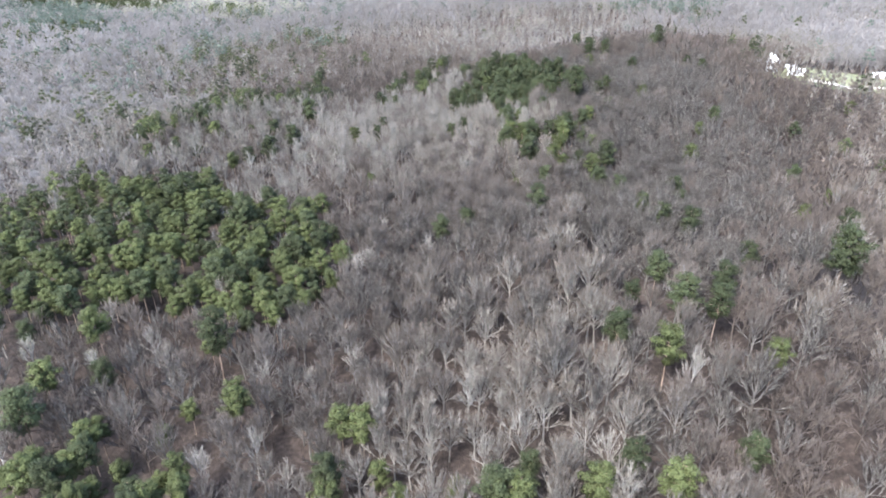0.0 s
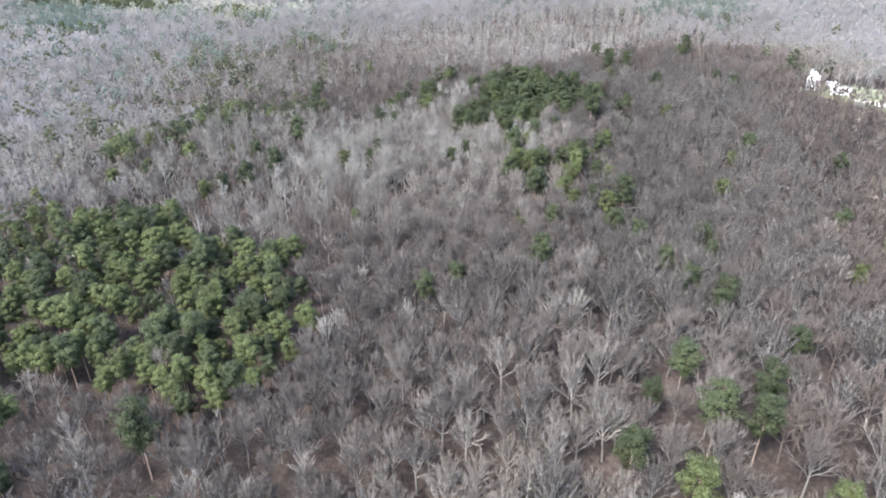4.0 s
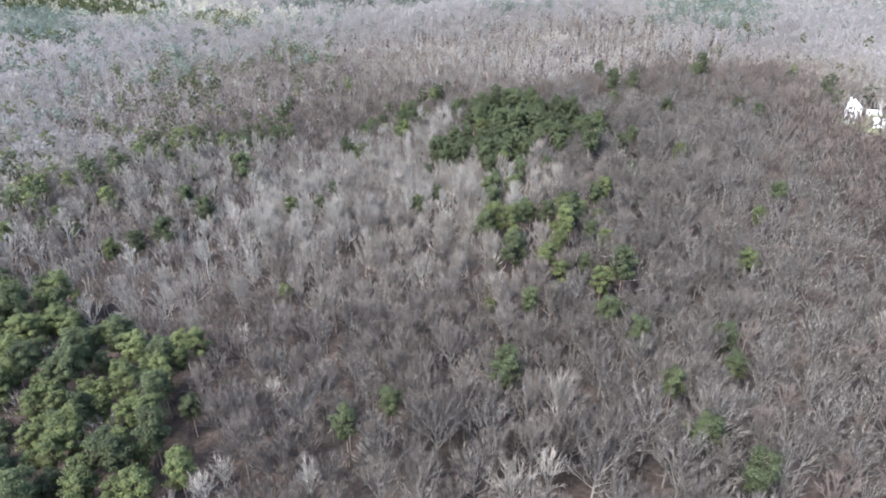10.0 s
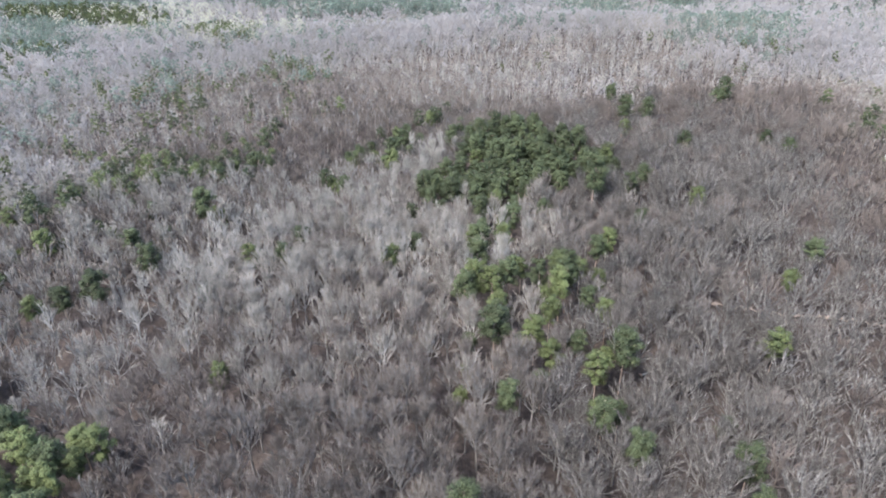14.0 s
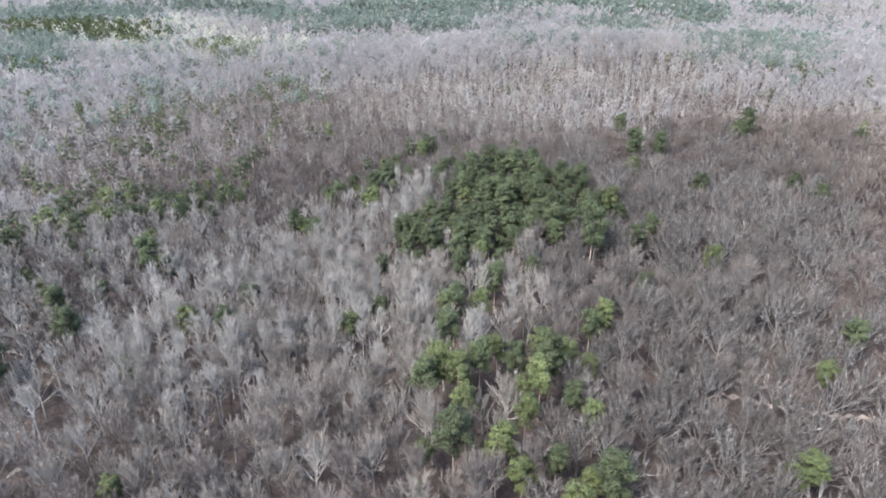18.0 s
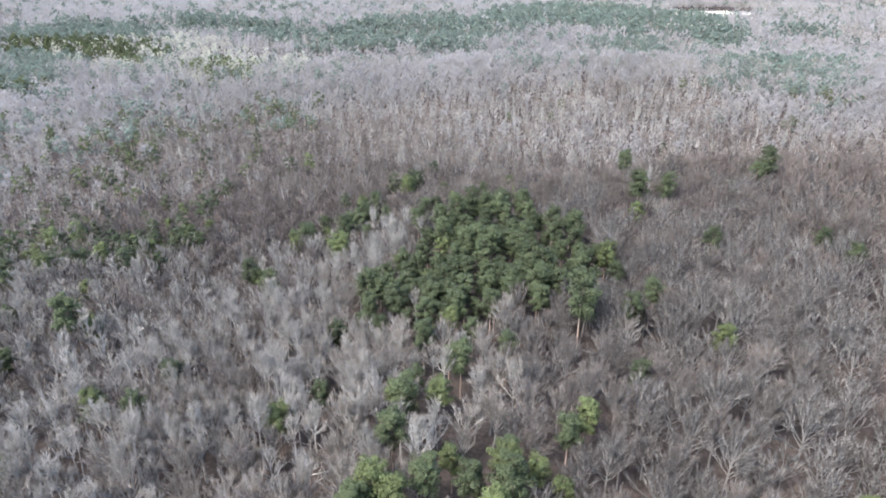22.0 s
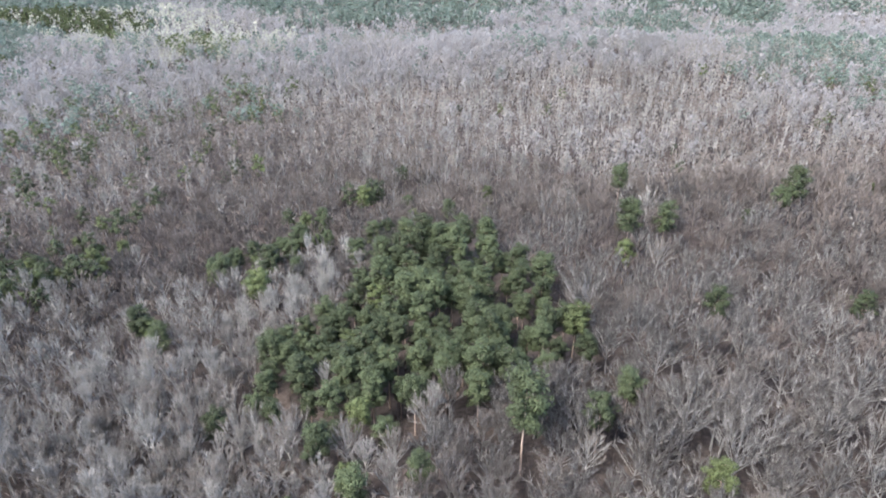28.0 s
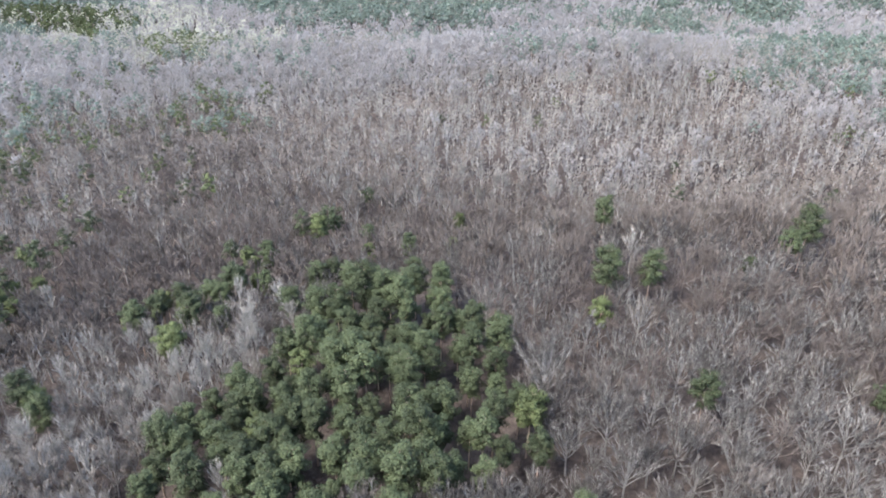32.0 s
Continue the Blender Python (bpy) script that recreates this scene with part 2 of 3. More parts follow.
band = [(x, y - 0.7) for x, y in TRACK] + [(x, y + 0.7) for x, y in TRACK[::-1]]
patch("dirt_track", band, DIRT, 0.10, "bare brown dirt track winding through the woods", "track", 0.7)

# pine stands: ring of corners, and the share of pines in it
STANDS = [
    ([(-150, 186), (-107, 198), (-93, 208), (-62, 204), (-52, 190), (-34, 180), (-21, 162), (-17, 145), (-22, 128), (-34, 120), (-50, 128), (-72, 134), (-95, 124), (-130, 140)], 0.8),
    ([(-90, 78), (-66, 87), (-51, 84), (-42, 82), (-32, 70), (-34, 56), (-90, 56)], 0.75),
    ([(46, 353), (57, 351), (73, 332), (77, 314), (84, 303), (80, 293), (66, 290), (56, 287), (52, 280), (36, 278), (21, 284), (17, 297), (25, 312), (35, 330), (38, 345)], 0.93),
    ([(-487, 832), (-434, 868), (-350, 871), (-303, 831), (-293, 773), (-360, 757), (-422, 749)], 0.85),
    ([(-411, 734), (-345, 760), (-286, 764), (-235, 707), (-220, 626), (-276, 666), (-318, 686), (-368, 678)], 0.65),
    ([(-346, 651), (-320, 661), (-272, 611), (-245, 551), (-236, 509)], 0.7),
    ([(-195, 639), (-176, 685), (-135, 653), (-115, 599), (-158, 580)], 0.5),
    ([(-346, 926), (-315, 983), (-230, 892), (-170, 888), (-137, 787), (-167, 770), (-223, 826), (-296, 853)], 0.8),
    ([(-142, 832), (-110, 928), (-32, 993), (17, 979), (50, 1132), (136, 1247), (216, 1202), (263, 1110), (299, 1050), (307, 941), (306, 879), (253, 795), (242, 869), (202, 871), (168, 871), (138, 915), (89, 924), (52, 862), (23, 758), (0, 740), (-26, 750), (-54, 761), (-71, 723), (-114, 733)], 0.85),
    ([(141, 836), (207, 864), (193, 771), (132, 631), (129, 775)], 0.6),
    ([(51, 608), (77, 614), (106, 603), (76, 575), (52, 561)], 0.5),
    ([(225, 745), (266, 755), (337, 752), (275, 586), (244, 545), (224, 532), (212, 540), (196, 558), (174, 562)], 0.55),
    ([(221, 532), (236, 533), (220, 501), (211, 504)], 0.6),
    ([(319, 941), (415, 956), (406, 905), (330, 885)], 0.5),
    ([(-102, 518), (-95, 526), (-46, 521), (-48, 481), (-78, 474)], 0.5),
    ([(-160, 490), (-136, 506), (-130, 476), (-96, 406), (-109, 405)], 0.45),
    ([(-182, 446), (-171, 459), (-155, 440), (-162, 428)], 0.6),
    ([(-147, 421), (-136, 433), (-121, 406), (-134, 403)], 0.5),
    ([(-104, 327), (-96, 337), (-82, 343), (-73, 318), (-82, 305), (-93, 306)], 0.65),
    ([(-74, 338), (-63, 347), (-58, 322), (-67, 318)], 0.65),
    ([(-113, 302), (-100, 312), (-84, 274), (-100, 264)], 0.6),
    ([(-120, 270), (-104, 265), (-96, 250), (-104, 247)], 0.7),
    ([(-110, 417), (-98, 418), (-88, 392), (-96, 381)], 0.6),
    ([(-373, 678), (-296, 675), (-240, 553), (-248, 509), (-284, 531)], 0.8),
    ([(-166, 499), (-143, 495), (-112, 432), (-115, 406), (-144, 459)], 0.5),
    ([(-55, 348), (-45, 364), (-41, 331), (-46, 321)], 0.45),
    ([(-12, 352), (-1, 346), (2, 326), (-9, 325)], 0.6),
    ([(4, 372), (14, 377), (15, 333), (6, 333)], 0.8),
    ([(-252, 489), (-181, 475), (-153, 426), (-189, 411), (-223, 440)], 0.3),
    ([(-150, 270), (-96, 262), (-80, 284), (-60, 318), (-46, 328), (-60, 332), (-100, 300), (-140, 305)], 0.3),
    ([(28, 195), (60, 180), (66, 235), (48, 240), (34, 225)], 0.28),
]
STANDS = [(metres(ring), share) for ring, share in STANDS]
# lone pines, by where they stand
VALLEY_PINES = metres([(-63, 106), (-47, 91), (-44, 98), (-71, 92), (-59, 89), (-74, 105), (-34, 95), (-14, 87), (-10, 85), (-7, 77), (-4, 71), (-15, 73), (11, 68), (14, 67), (17, 73), (26, 67),
                (-42, 113), (-45, 117), (-69, 119), (-27, 179), (-32, 182), (-14, 199), (-27, 154), (-30, 176), (-13, 247), (-22, 248), (-43, 273), (-40, 277), (-14, 308), (-7, 304)])
RISE_PINES = metres([(50, 69), (37, 65), (32, 70), (44, 90), (37, 97), (50, 114), (44, 110), (61, 107), (57, 100), (82, 104), (51, 102), (35, 202), (40, 208), (36, 227), (55, 223), (52, 216), (57, 183), (61, 188),
              (34, 161), (57, 227), (61, 233), (40, 224), (35, 210), (66, 240), (37, 249), (77, 173), (51, 203), (64, 132), (21, 253), (15, 246), (38, 248), (44, 251), (37, 240), (47, 262), (69, 244), (56, 233)])
RIDGE_PINES = metres([(88, 286), (83, 280), (71, 275), (107, 310), (138, 303), (103, 345), (96, 377), (93, 334), (94, 342), (139, 366), (161, 311), (166, 312), (167, 304), (209, 258), (224, 310), (187, 258),
               (9, 350), (6, 336), (4, 331), (-7, 342), (-10, 336), (-11, 308), (5, 346), (7, 325), (29, 353), (16, 353), (32, 356), (-11, 338), (4, 328), (12, 356)])
SLOPE_PINES = metres([(-154, 311), (-150, 313), (-119, 290), (-137, 320), (-81, 315), (-90, 282), (-88, 313), (-74, 307), (-93, 270), (-48, 333), (-45, 351), (-94, 387), (-126, 368), (-116, 382), (-103, 244), (-95, 228),
               (-86, 231), (-79, 232), (-113, 215), (-54, 250), (-50, 261), (-45, 240), (-63, 220), (-58, 223), (-51, 225), (-104, 255), (-98, 250), (-96, 263), (-86, 261), (-64, 320), (-73, 311), (-53, 329), (-45, 317)])
FAR_PINES = metres([(25, 414), (20, 388), (-26, 408), (-34, 407), (-50, 358), (-72, 410), (-95, 399), (-128, 452), (-133, 406), (-128, 415), (-156, 428), (-121, 369), (-108, 379), (-98, 381), (-87, 369), (-62, 366),
             (-73, 462), (-82, 510), (-66, 512), (-80, 488), (-53, 523), (-60, 496), (28, 613), (21, 391), (18, 386), (13, 386), (32, 388), (-114, 501), (-130, 490), (-119, 484), (-142, 476), (-62, 487)])
# pale and broad trees that stand out in the woods
PALE_TREES = metres([(-46, 135), (-31, 104), (-58, 119), (-38, 82), (-81, 114), (-68, 112), (-13, 106), (-21, 102), (-23, 80), (-29, 85), (30, 74), (47, 86), (-9, 166), (-12, 145), (-14, 142), (3, 140), (11, 146), (-33, 166), (-35, 180), (-20, 185), (38, 138), (7, 301), (1, 295), (34, 292), (6, 269), (-1, 260), (31, 260), (17, 236), (19, 326), (13, 305), (4, 303), (28, 316), (36, 288)])
BROAD_OAKS = metres([(24, 90), (29, 82), (56, 81), (23, 106), (10, 111), (82, 113), (-12, 158), (14, 142), (22, 148), (54, 146), (63, 145), (56, 136), (30, 147), (44, 137), (96, 279), (102, 273), (79, 248), (93, 250), (105, 245), (-39, 284), (83, 315)])
LONE = VALLEY_PINES + RISE_PINES + RIDGE_PINES + SLOPE_PINES + FAR_PINES

rng = np.random.default_rng(7)


# ---- tree shapes, as arrays of corners and triangles ----
def tube(points, radii, sides=3):
    """A tapering limb along some points."""
    points = np.asarray(points, float)
    turn = np.arange(sides) * 2 * np.pi / sides
    verts = []
    for k, (p, r) in enumerate(zip(points, radii)):
        way = points[min(k + 1, len(points) - 1)] - points[max(k - 1, 0)]
        way = way / (np.linalg.norm(way) + 1e-9)
        side = np.cross(way, (0.31, 0.95, 0.05) if abs(way[2]) > 0.5 else (0, 0, 1))
        side = side / np.linalg.norm(side)
        verts.append(p + r * (np.cos(turn)[:, None] * side + np.sin(turn)[:, None] * np.cross(way, side)))
    tris = []
    for k in range(len(points) - 1):
        for a in range(sides):
            b = (a + 1) % sides
            p, q = k * sides, (k + 1) * sides
            tris += [(p + a, p + b, q + b), (p + a, q + b, q + a)]
    return np.concatenate(verts), np.array(tris)


def slivers(start, end, width, r, lean=None):
    """Twigs: one thin tapering blade each, turned at random, or with its broad side leaning one way."""
    way = end - start
    face = r.normal(size=way.shape)
    if lean is not None:
        face = face * 0.7 + lean
    side = np.cross(way, face)
    side *= width / 2 / (np.linalg.norm(side, axis=1, keepdims=True) + 1e-9)
    return np.stack([start - side, start + side, end], 1).reshape(-1, 3), np.arange(3 * len(start)).reshape(-1, 3)


def of(shape, k):
    """The shape, drawn in the k-th material of its mesh."""
    return shape[0], shape[1], np.full(len(shape[1]), k, np.int32)


def join(pieces):
    """Shapes as one: corners, triangles, and each triangle's material."""
    verts, tris, mats, count = [], [], [], 0
    for piece in pieces:
        v, f = piece[0], piece[1]
        verts.append(v), tris.append(f + count)
        mats.append(piece[2] if len(piece) > 2 else np.zeros(len(f), np.int32))
        count += len(v)
    return np.concatenate(verts), np.concatenate(tris), np.concatenate(mats)


def unit(v):
    return v / (np.linalg.norm(v, axis=-1, keepdims=True) + 1e-9)


def bare_tree(seed, high, wide, bole, limbs, forks, branches, twigs, twig_width, sides=5, fine=True):
    """A leafless tree: the trunk with limbs that sweep out and up and fork, and a domed crown of branches and twigs that
    fans out from them. bole: the clear share of the stem."""
    r = np.random.default_rng(seed)
    up = np.linspace(0, 1, 7)
    sway = np.cumsum(r.normal(0, 0.12, (7, 2)), 0) * up[:, None] + up[:, None] * r.normal(0, 0.03, 2) * high
    stem = np.c_[sway, up * high * 0.80]
    thick = 0.0138 * high
    wood, crown = [tube(stem, thick * (1.12 - up) ** 0.8, sides)], []
    middle = np.array([0, 0, high * (0.8 * bole - 0.02)])
    starts, ends, branch_starts, branch_ends, fork_starts, fork_ends = [], [], [], [], [], []
    for k in range(limbs):
        order = (k + r.uniform(0.2, 0.8)) / limbs
        base = np.array([np.interp(bole + 0.40 * order, up, stem[:, a]) for a in range(3)])
        turn = k * 2.4 + r.uniform(-0.4, 0.4)
        out = wide * (1.0 - 0.8 * order**1.3) * r.uniform(0.75, 1.05)
        crest = high * (1 - 0.40 * (out / wide) ** 2) * r.uniform(0.82, 0.94)
        reach = np.array([math.cos(turn) * out, math.sin(turn) * out, max(crest - base[2], 0.8)])
        bend = base + reach * (0.52, 0.52, 0.47) + r.normal(0, 0.22, 3)
        steps_up = np.linspace(0, 1, 5 if fine else 3)[:, None]
        line = base * (1 - steps_up) ** 2 + 2 * bend * steps_up * (1 - steps_up) + (base + reach) * steps_up**2
        if fine:
            line[1:-1] += r.normal(0, 0.10, (3, 3))
        girth = thick * (0.48 - 0.18 * order)
        wood.append(tube(line, girth * (1.08 - 0.9 * steps_up[:, 0]), 4 if fine else 3))
        length = np.linalg.norm(reach)
        for f in range(forks):
            s = 0.22 + 0.76 * (f + r.uniform(0, 1)) / forks
            root = base * (1 - s) ** 2 + 2 * bend * s * (1 - s) + (base + reach) * s**2
            lead = (bend - base) * (1 - s) + (base + reach - bend) * s
            way = unit(unit(lead) * 0.45 + 0.6 * unit(root - middle) + r.normal(0, 0.27, 3))
            far = root + way * ((1 - s) * length * 0.42 + 0.065 * high) * r.uniform(0.75, 1.1)
            far[2] = min(far[2], high * 1.0)
            if fine:
                wood.append(tube([root, root * 0.5 + far * 0.5 + r.normal(0, 0.13, 3) - (0, 0, 0.08), far], [girth * 0.66, girth * 0.46, girth * 0.20]))
            else:
                fork_starts.append(root), fork_ends.append(far)
            stems = root + (far - root) * r.uniform(0.12, 1.0, (branches, 1))
            aims = unit(way * 0.6 + 0.5 * unit(root - middle) + r.normal(0, 0.26, (branches, 3)))
            tips = stems + aims * r.uniform(0.055, 0.10, (branches, 1)) * high
            branch_starts.append(stems), branch_ends.append(tips)
            if twigs:
                who = np.repeat(np.arange(branches), twigs)
                here = stems[who] + (tips - stems)[who] * r.uniform(0.15, 1.0, (len(who), 1))
                spray = unit(aims[who] * 0.9 + r.normal(0, 0.28, (len(who), 3)))
                starts.append(here)
                ends.append(here + spray * r.uniform(0.03, 0.058, (len(who), 1)) * high)
    a, b = np.concatenate(branch_starts), np.concatenate(branch_ends)
    crown.append(of(slivers(a, b, twig_width * (2.0 if fine else 1.0), r, 0.8 * unit(b - middle)), 0 if fine else 1))
    if fork_starts:
        crown.append(of(slivers(np.array(fork_starts), np.array(fork_ends), twig_width * 1.7, r), 0))
    if twigs:
        crown.append(of(slivers(np.concatenate(starts), np.concatenate(ends), twig_width, r), 1))
    return join(wood), join(crown)


def far_tree(seed, high, wide, bole, limbs, blades, width):
    """A leafless tree too far off to show its twigs singly: stem, limbs, and at the end of each limb a puff of twigs
    fanning out, all together a domed crown."""
    r = np.random.default_rng(seed)
    pieces = [tube([(0, 0, 0), (0.1, 0, high * 0.6)], [0.0065 * high, 0.003 * high])]
    order = (np.arange(limbs) + 0.5) / limbs
    turn, reach = np.arange(limbs) * 2.4 + r.uniform(-0.5, 0.5, limbs), np.sqrt(order) * r.uniform(0.85, 1.1, limbs)
    tip = np.c_[np.cos(turn) * reach * wide * 0.72, np.sin(turn) * reach * wide * 0.72, high * (0.90 - 0.42 * reach**2) * r.uniform(0.90, 1.04, limbs)]
    base = np.c_[np.zeros(limbs), np.zeros(limbs), high * (bole - 0.06 + 0.24 * (1 - reach))]
    pieces.append(of(slivers(base, tip, width * 0.8, r), 0))
    who = np.repeat(np.arange(limbs), blades)
    core = np.array([0, 0, high * (bole + 0.02)])
    outward = unit(tip - core)
    aim = unit(outward[who] * 0.8 + r.normal(0, 0.38, (len(who), 3)) + (0, 0, 0.12))
    heart = tip[who] * 0.88 + base[who] * 0.12 + r.normal(0, 0.05 * wide, (len(who), 3))
    end = heart + aim * wide * r.uniform(0.20, 0.38, (len(who), 1))
    pieces.append(of(slivers(heart, end, width, r, 0.9 * outward[who]), 1))
    return join(pieces)


def pine(seed, high, wide, whorls, clumps, tufts, size, sides=5, broad=0.8):
    """A pine: the bare stem with its boughs, and a rounded crown of needle tufts, gathered in puffs at the boughs' ends."""
    r = np.random.default_rng(seed)
    up = np.linspace(0, 1, 5)
    stem = np.c_[np.cumsum(r.normal(0, 0.08, (5, 2)), 0) * up[:, None], up * high * 0.97]
    wood, needles = [tube(stem, 0.010 * high * (1.1 - up), sides)], []
    low = r.uniform(0.44, 0.54)
    core = np.array([0, 0, high * (low + 0.1)])
    for k in range(whorls):
        s = low + (0.97 - low) * (k + r.uniform(0, 1)) / whorls
        turn = k * 2.4 + r.uniform(-0.6, 0.6)
        t = (s - low) / (1 - low)
        out = wide * r.uniform(0.6, 1.05) * (math.sin(math.pi * (0.24 + 0.68 * t)) ** 0.8)
        base = np.array([np.interp(s, up, stem[:, a]) for a in range(3)])
        tip = base + np.array([math.cos(turn) * out, math.sin(turn) * out, out * r.uniform(0.1, 0.4)])
        if sides > 3:
            wood.append(tube([base, tip], [0.0035 * high, 0.001 * high]))
        for c in range(clumps):
            heart = base + (tip - base) * (0.3 + 0.7 * (c + r.uniform(0.4, 1)) / clumps) + r.normal(0, 0.15, 3)
            puff = wide * r.uniform(0.22, 0.33)
            face = r.normal(0, 1, (tufts, 3)) + (0, 0, 0.35)
            face /= np.linalg.norm(face, axis=1, keepdims=True)
            at = heart + face * np.array([1, 1, 0.68]) * puff * r.uniform(0.6, 1.08, (tufts, 1))
            round_out = (at - core) * (1, 1, 1.2)
            tilt = face * 0.45 + 0.75 * round_out / np.linalg.norm(round_out, axis=1, keepdims=True) + r.normal(0, 0.42, (tufts, 3))
            way = np.cross(tilt, r.normal(0, 1, (tufts, 3)))
            way /= np.linalg.norm(way, axis=1, keepdims=True)
            side = np.cross(tilt, way)
            side *= size * broad / 2 / np.linalg.norm(side, axis=1, keepdims=True)
            back = at - way * size * 0.5
            needles.append((np.stack([back - side, back + side, at + way * size * 0.7], 1).reshape(-1, 3), np.arange(3 * tufts).reshape(-1, 3)))
    return join(wood), join([of(tuft, 1) for tuft in needles])


def mesh_of(name, shape, *mats):
    """A mesh of triangles from arrays."""
    verts, tris = shape[0], shape[1]
    mesh = bpy.data.meshes.new(name)
    mesh.vertices.add(len(verts))
    mesh.vertices.foreach_set("co", np.ascontiguousarray(verts, np.float32).ravel())
    mesh.loops.add(3 * len(tris))
    mesh.loops.foreach_set("vertex_index", np.ascontiguousarray(tris, np.int32).ravel())
    mesh.polygons.add(len(tris))
    mesh.polygons.foreach_set("loop_start", np.arange(0, 3 * len(tris), 3, dtype=np.int32))
    for m in mats:
        mesh.materials.append(m)
    if len(mats) > 1:
        mesh.polygons.foreach_set("material_index", np.ascontiguousarray(shape[2], np.int32))
    mesh.update(calc_edges=True)
    return mesh


def strew(shape, places, sizes, turns):
    """Many copies of one shape, as one array of corners, triangles and materials."""
    verts, tris, mats = shape
    c, s = np.cos(turns)[:, None] * sizes[:, None], np.sin(turns)[:, None] * sizes[:, None]
    x, y, z = verts.T
    out = np.stack([c * x - s * y + places[:, :1], s * x + c * y + places[:, 1:2], sizes[:, None] * z + places[:, 2:]], -1)
    many = tris[None] + (np.arange(len(places)) * len(verts))[:, None, None]
    return out.reshape(-1, 3), many.reshape(-1, 3), np.tile(mats, len(places))


# ---- where each tree stands ----
def seen_ground(x, y, margin=14.0):
    """The stretch of land that lies before the flight line."""
    x, y = x / STEP, y / STEP
    left = np.minimum(-0.70 * y - margin, 78 - 1.0 * (y - 227) - margin)
    right = np.maximum(0.80 * y + margin, 78 + margin)
    return (x > left) & (x < right)


def sight(x, y):
    """How near the flight line comes to a place while it lies ahead and in view, in steps of the plan."""
    near = np.full(len(x), 2000.0)
    for s in np.linspace(0, 1, 14):
        ahead, aside = y - 227 * s, x - 78 * s
        seen = (ahead > 52) & (aside < (0.83 - 0.28 * s) * ahead + 22) & (aside > -(0.68 + 0.33 * s) * ahead - 22)
        near = np.where(seen, np.minimum(near, np.hypot(ahead, aside)), near)
    return near


def scatter(x0, x1, y0, y1, gap):
    xs, ys = np.meshgrid(np.arange(x0, x1, gap), np.arange(y0, y1, gap))
    x, y = xs.ravel() + rng.uniform(-0.36, 0.36, xs.size) * gap + gap / 2 * (np.round(ys.ravel() / gap) % 2), ys.ravel() + rng.uniform(-0.36, 0.36, xs.size) * gap
    x, y = x * STEP, y * STEP
    keep = seen_ground(x, y) & ~inside(x, y, YARD) & (near_track(x, y) > 1.1)
    for ring in FIELDS:
        keep &= ~inside(x, y, ring)
    return x[keep], y[keep]


def pine_share(x, y):
    share = np.full(len(x), 0.012)
    share[(x < -50 * STEP) & (y > 240 * STEP) & (y < 620 * STEP)] = 0.10
    share[y > 620 * STEP] = 0.07
    # ragged edges
    torn = np.clip((y / STEP - 380) / 120, 0, 1)
    x, y = x + torn * (16 * np.sin(y / 13 + np.sin(x / 29)) + 8 * np.sin(y / 5.1)), y + torn * (14 * np.sin(x / 17 + np.sin(y / 23)) + 7 * np.sin(x / 6.3))
    for ring, part_pine in STANDS:
        share = np.where(inside(x, y, ring), part_pine, share)
    return share


near_x, near_y = scatter(-560, 640, 48, 560, 4.9)
slim_x, slim_y = scatter(-300, 120, 200, 345, 3.9)


def slender(x, y):
    """The low ground where slim pale trees stand close together."""
    x, y = x / STEP, y / STEP
    edge = 8 * np.sin(y / 17 + np.sin(x / 13)) + 5 * np.sin(x / 9)
    return (x < 8 + 0.10 * y + edge) & (y > 222 + edge) & (y < 325 + 2 * edge)


near_x, near_y = np.r_[near_x[~slender(near_x, near_y)], slim_x[slender(slim_x, slim_y)]], np.r_[near_y[~slender(near_x, near_y)], slim_y[slender(slim_x, slim_y)]]
singles = len(LONE)
# the dense pine stands have their own, closer spacing
dense = [STANDS[2][0], STANDS[0][0], STANDS[1][0]]
for ring, filled, span in ((dense[0], 0.96, (10, 90, 270, 360)), (dense[1], 0.78, (-155, -10, 115, 212)), (dense[2], 0.8, (-95, -28, 54, 90))):
    thick_x, thick_y = scatter(*span, 4.8 if filled > 0.9 else 4.3)
    here = inside(thick_x, thick_y, ring) & (rng.uniform(0, 1, len(thick_x)) < filled)
    LONE += [(float(x), float(y)) for x, y in zip(thick_x[here], thick_y[here])]


def in_dense(x, y):
    return inside(x, y, dense[0]) | inside(x, y, dense[1]) | inside(x, y, dense[2])


lone = np.array(LONE, float)
clear = np.ones(len(near_x), bool)
for px, py in LONE + PALE_TREES + BROAD_OAKS:
    clear &= (near_x - px) ** 2 + (near_y - py) ** 2 > (3.0 * STEP) ** 2
near_x, near_y = near_x[clear], near_y[clear]
outside = ~in_dense(near_x, near_y) | (rng.uniform(0, 1, len(near_x)) < np.where(near_x < 0, 0.30, 0.04))
near_x, near_y = near_x[outside], near_y[outside]
is_pine = rng.uniform(0, 1, len(near_x)) < pine_share(near_x, near_y) * ~in_dense(near_x, near_y)
marked = np.array(PALE_TREES + BROAD_OAKS, float)
near_x, near_y = np.r_[near_x, lone[:, 0], marked[:, 0]], np.r_[near_y, lone[:, 1], marked[:, 1]]
is_pine = np.r_[is_pine, np.ones(len(lone), bool), np.zeros(len(marked), bool)]

# kinds: 0 oak, 1 poplar, 2 maple, 3 pine, 4 hickory, 5 young pine, 6 sycamore and sun-whitened tree, 7 haze-paled tree
plan_x, plan_y = near_x / STEP, near_y / STEP
passed = sight(plan_x, plan_y)
passed = np.where((passed > 1500) & (plan_y < 330), 150.0, passed)  # beside the line, never ahead of it


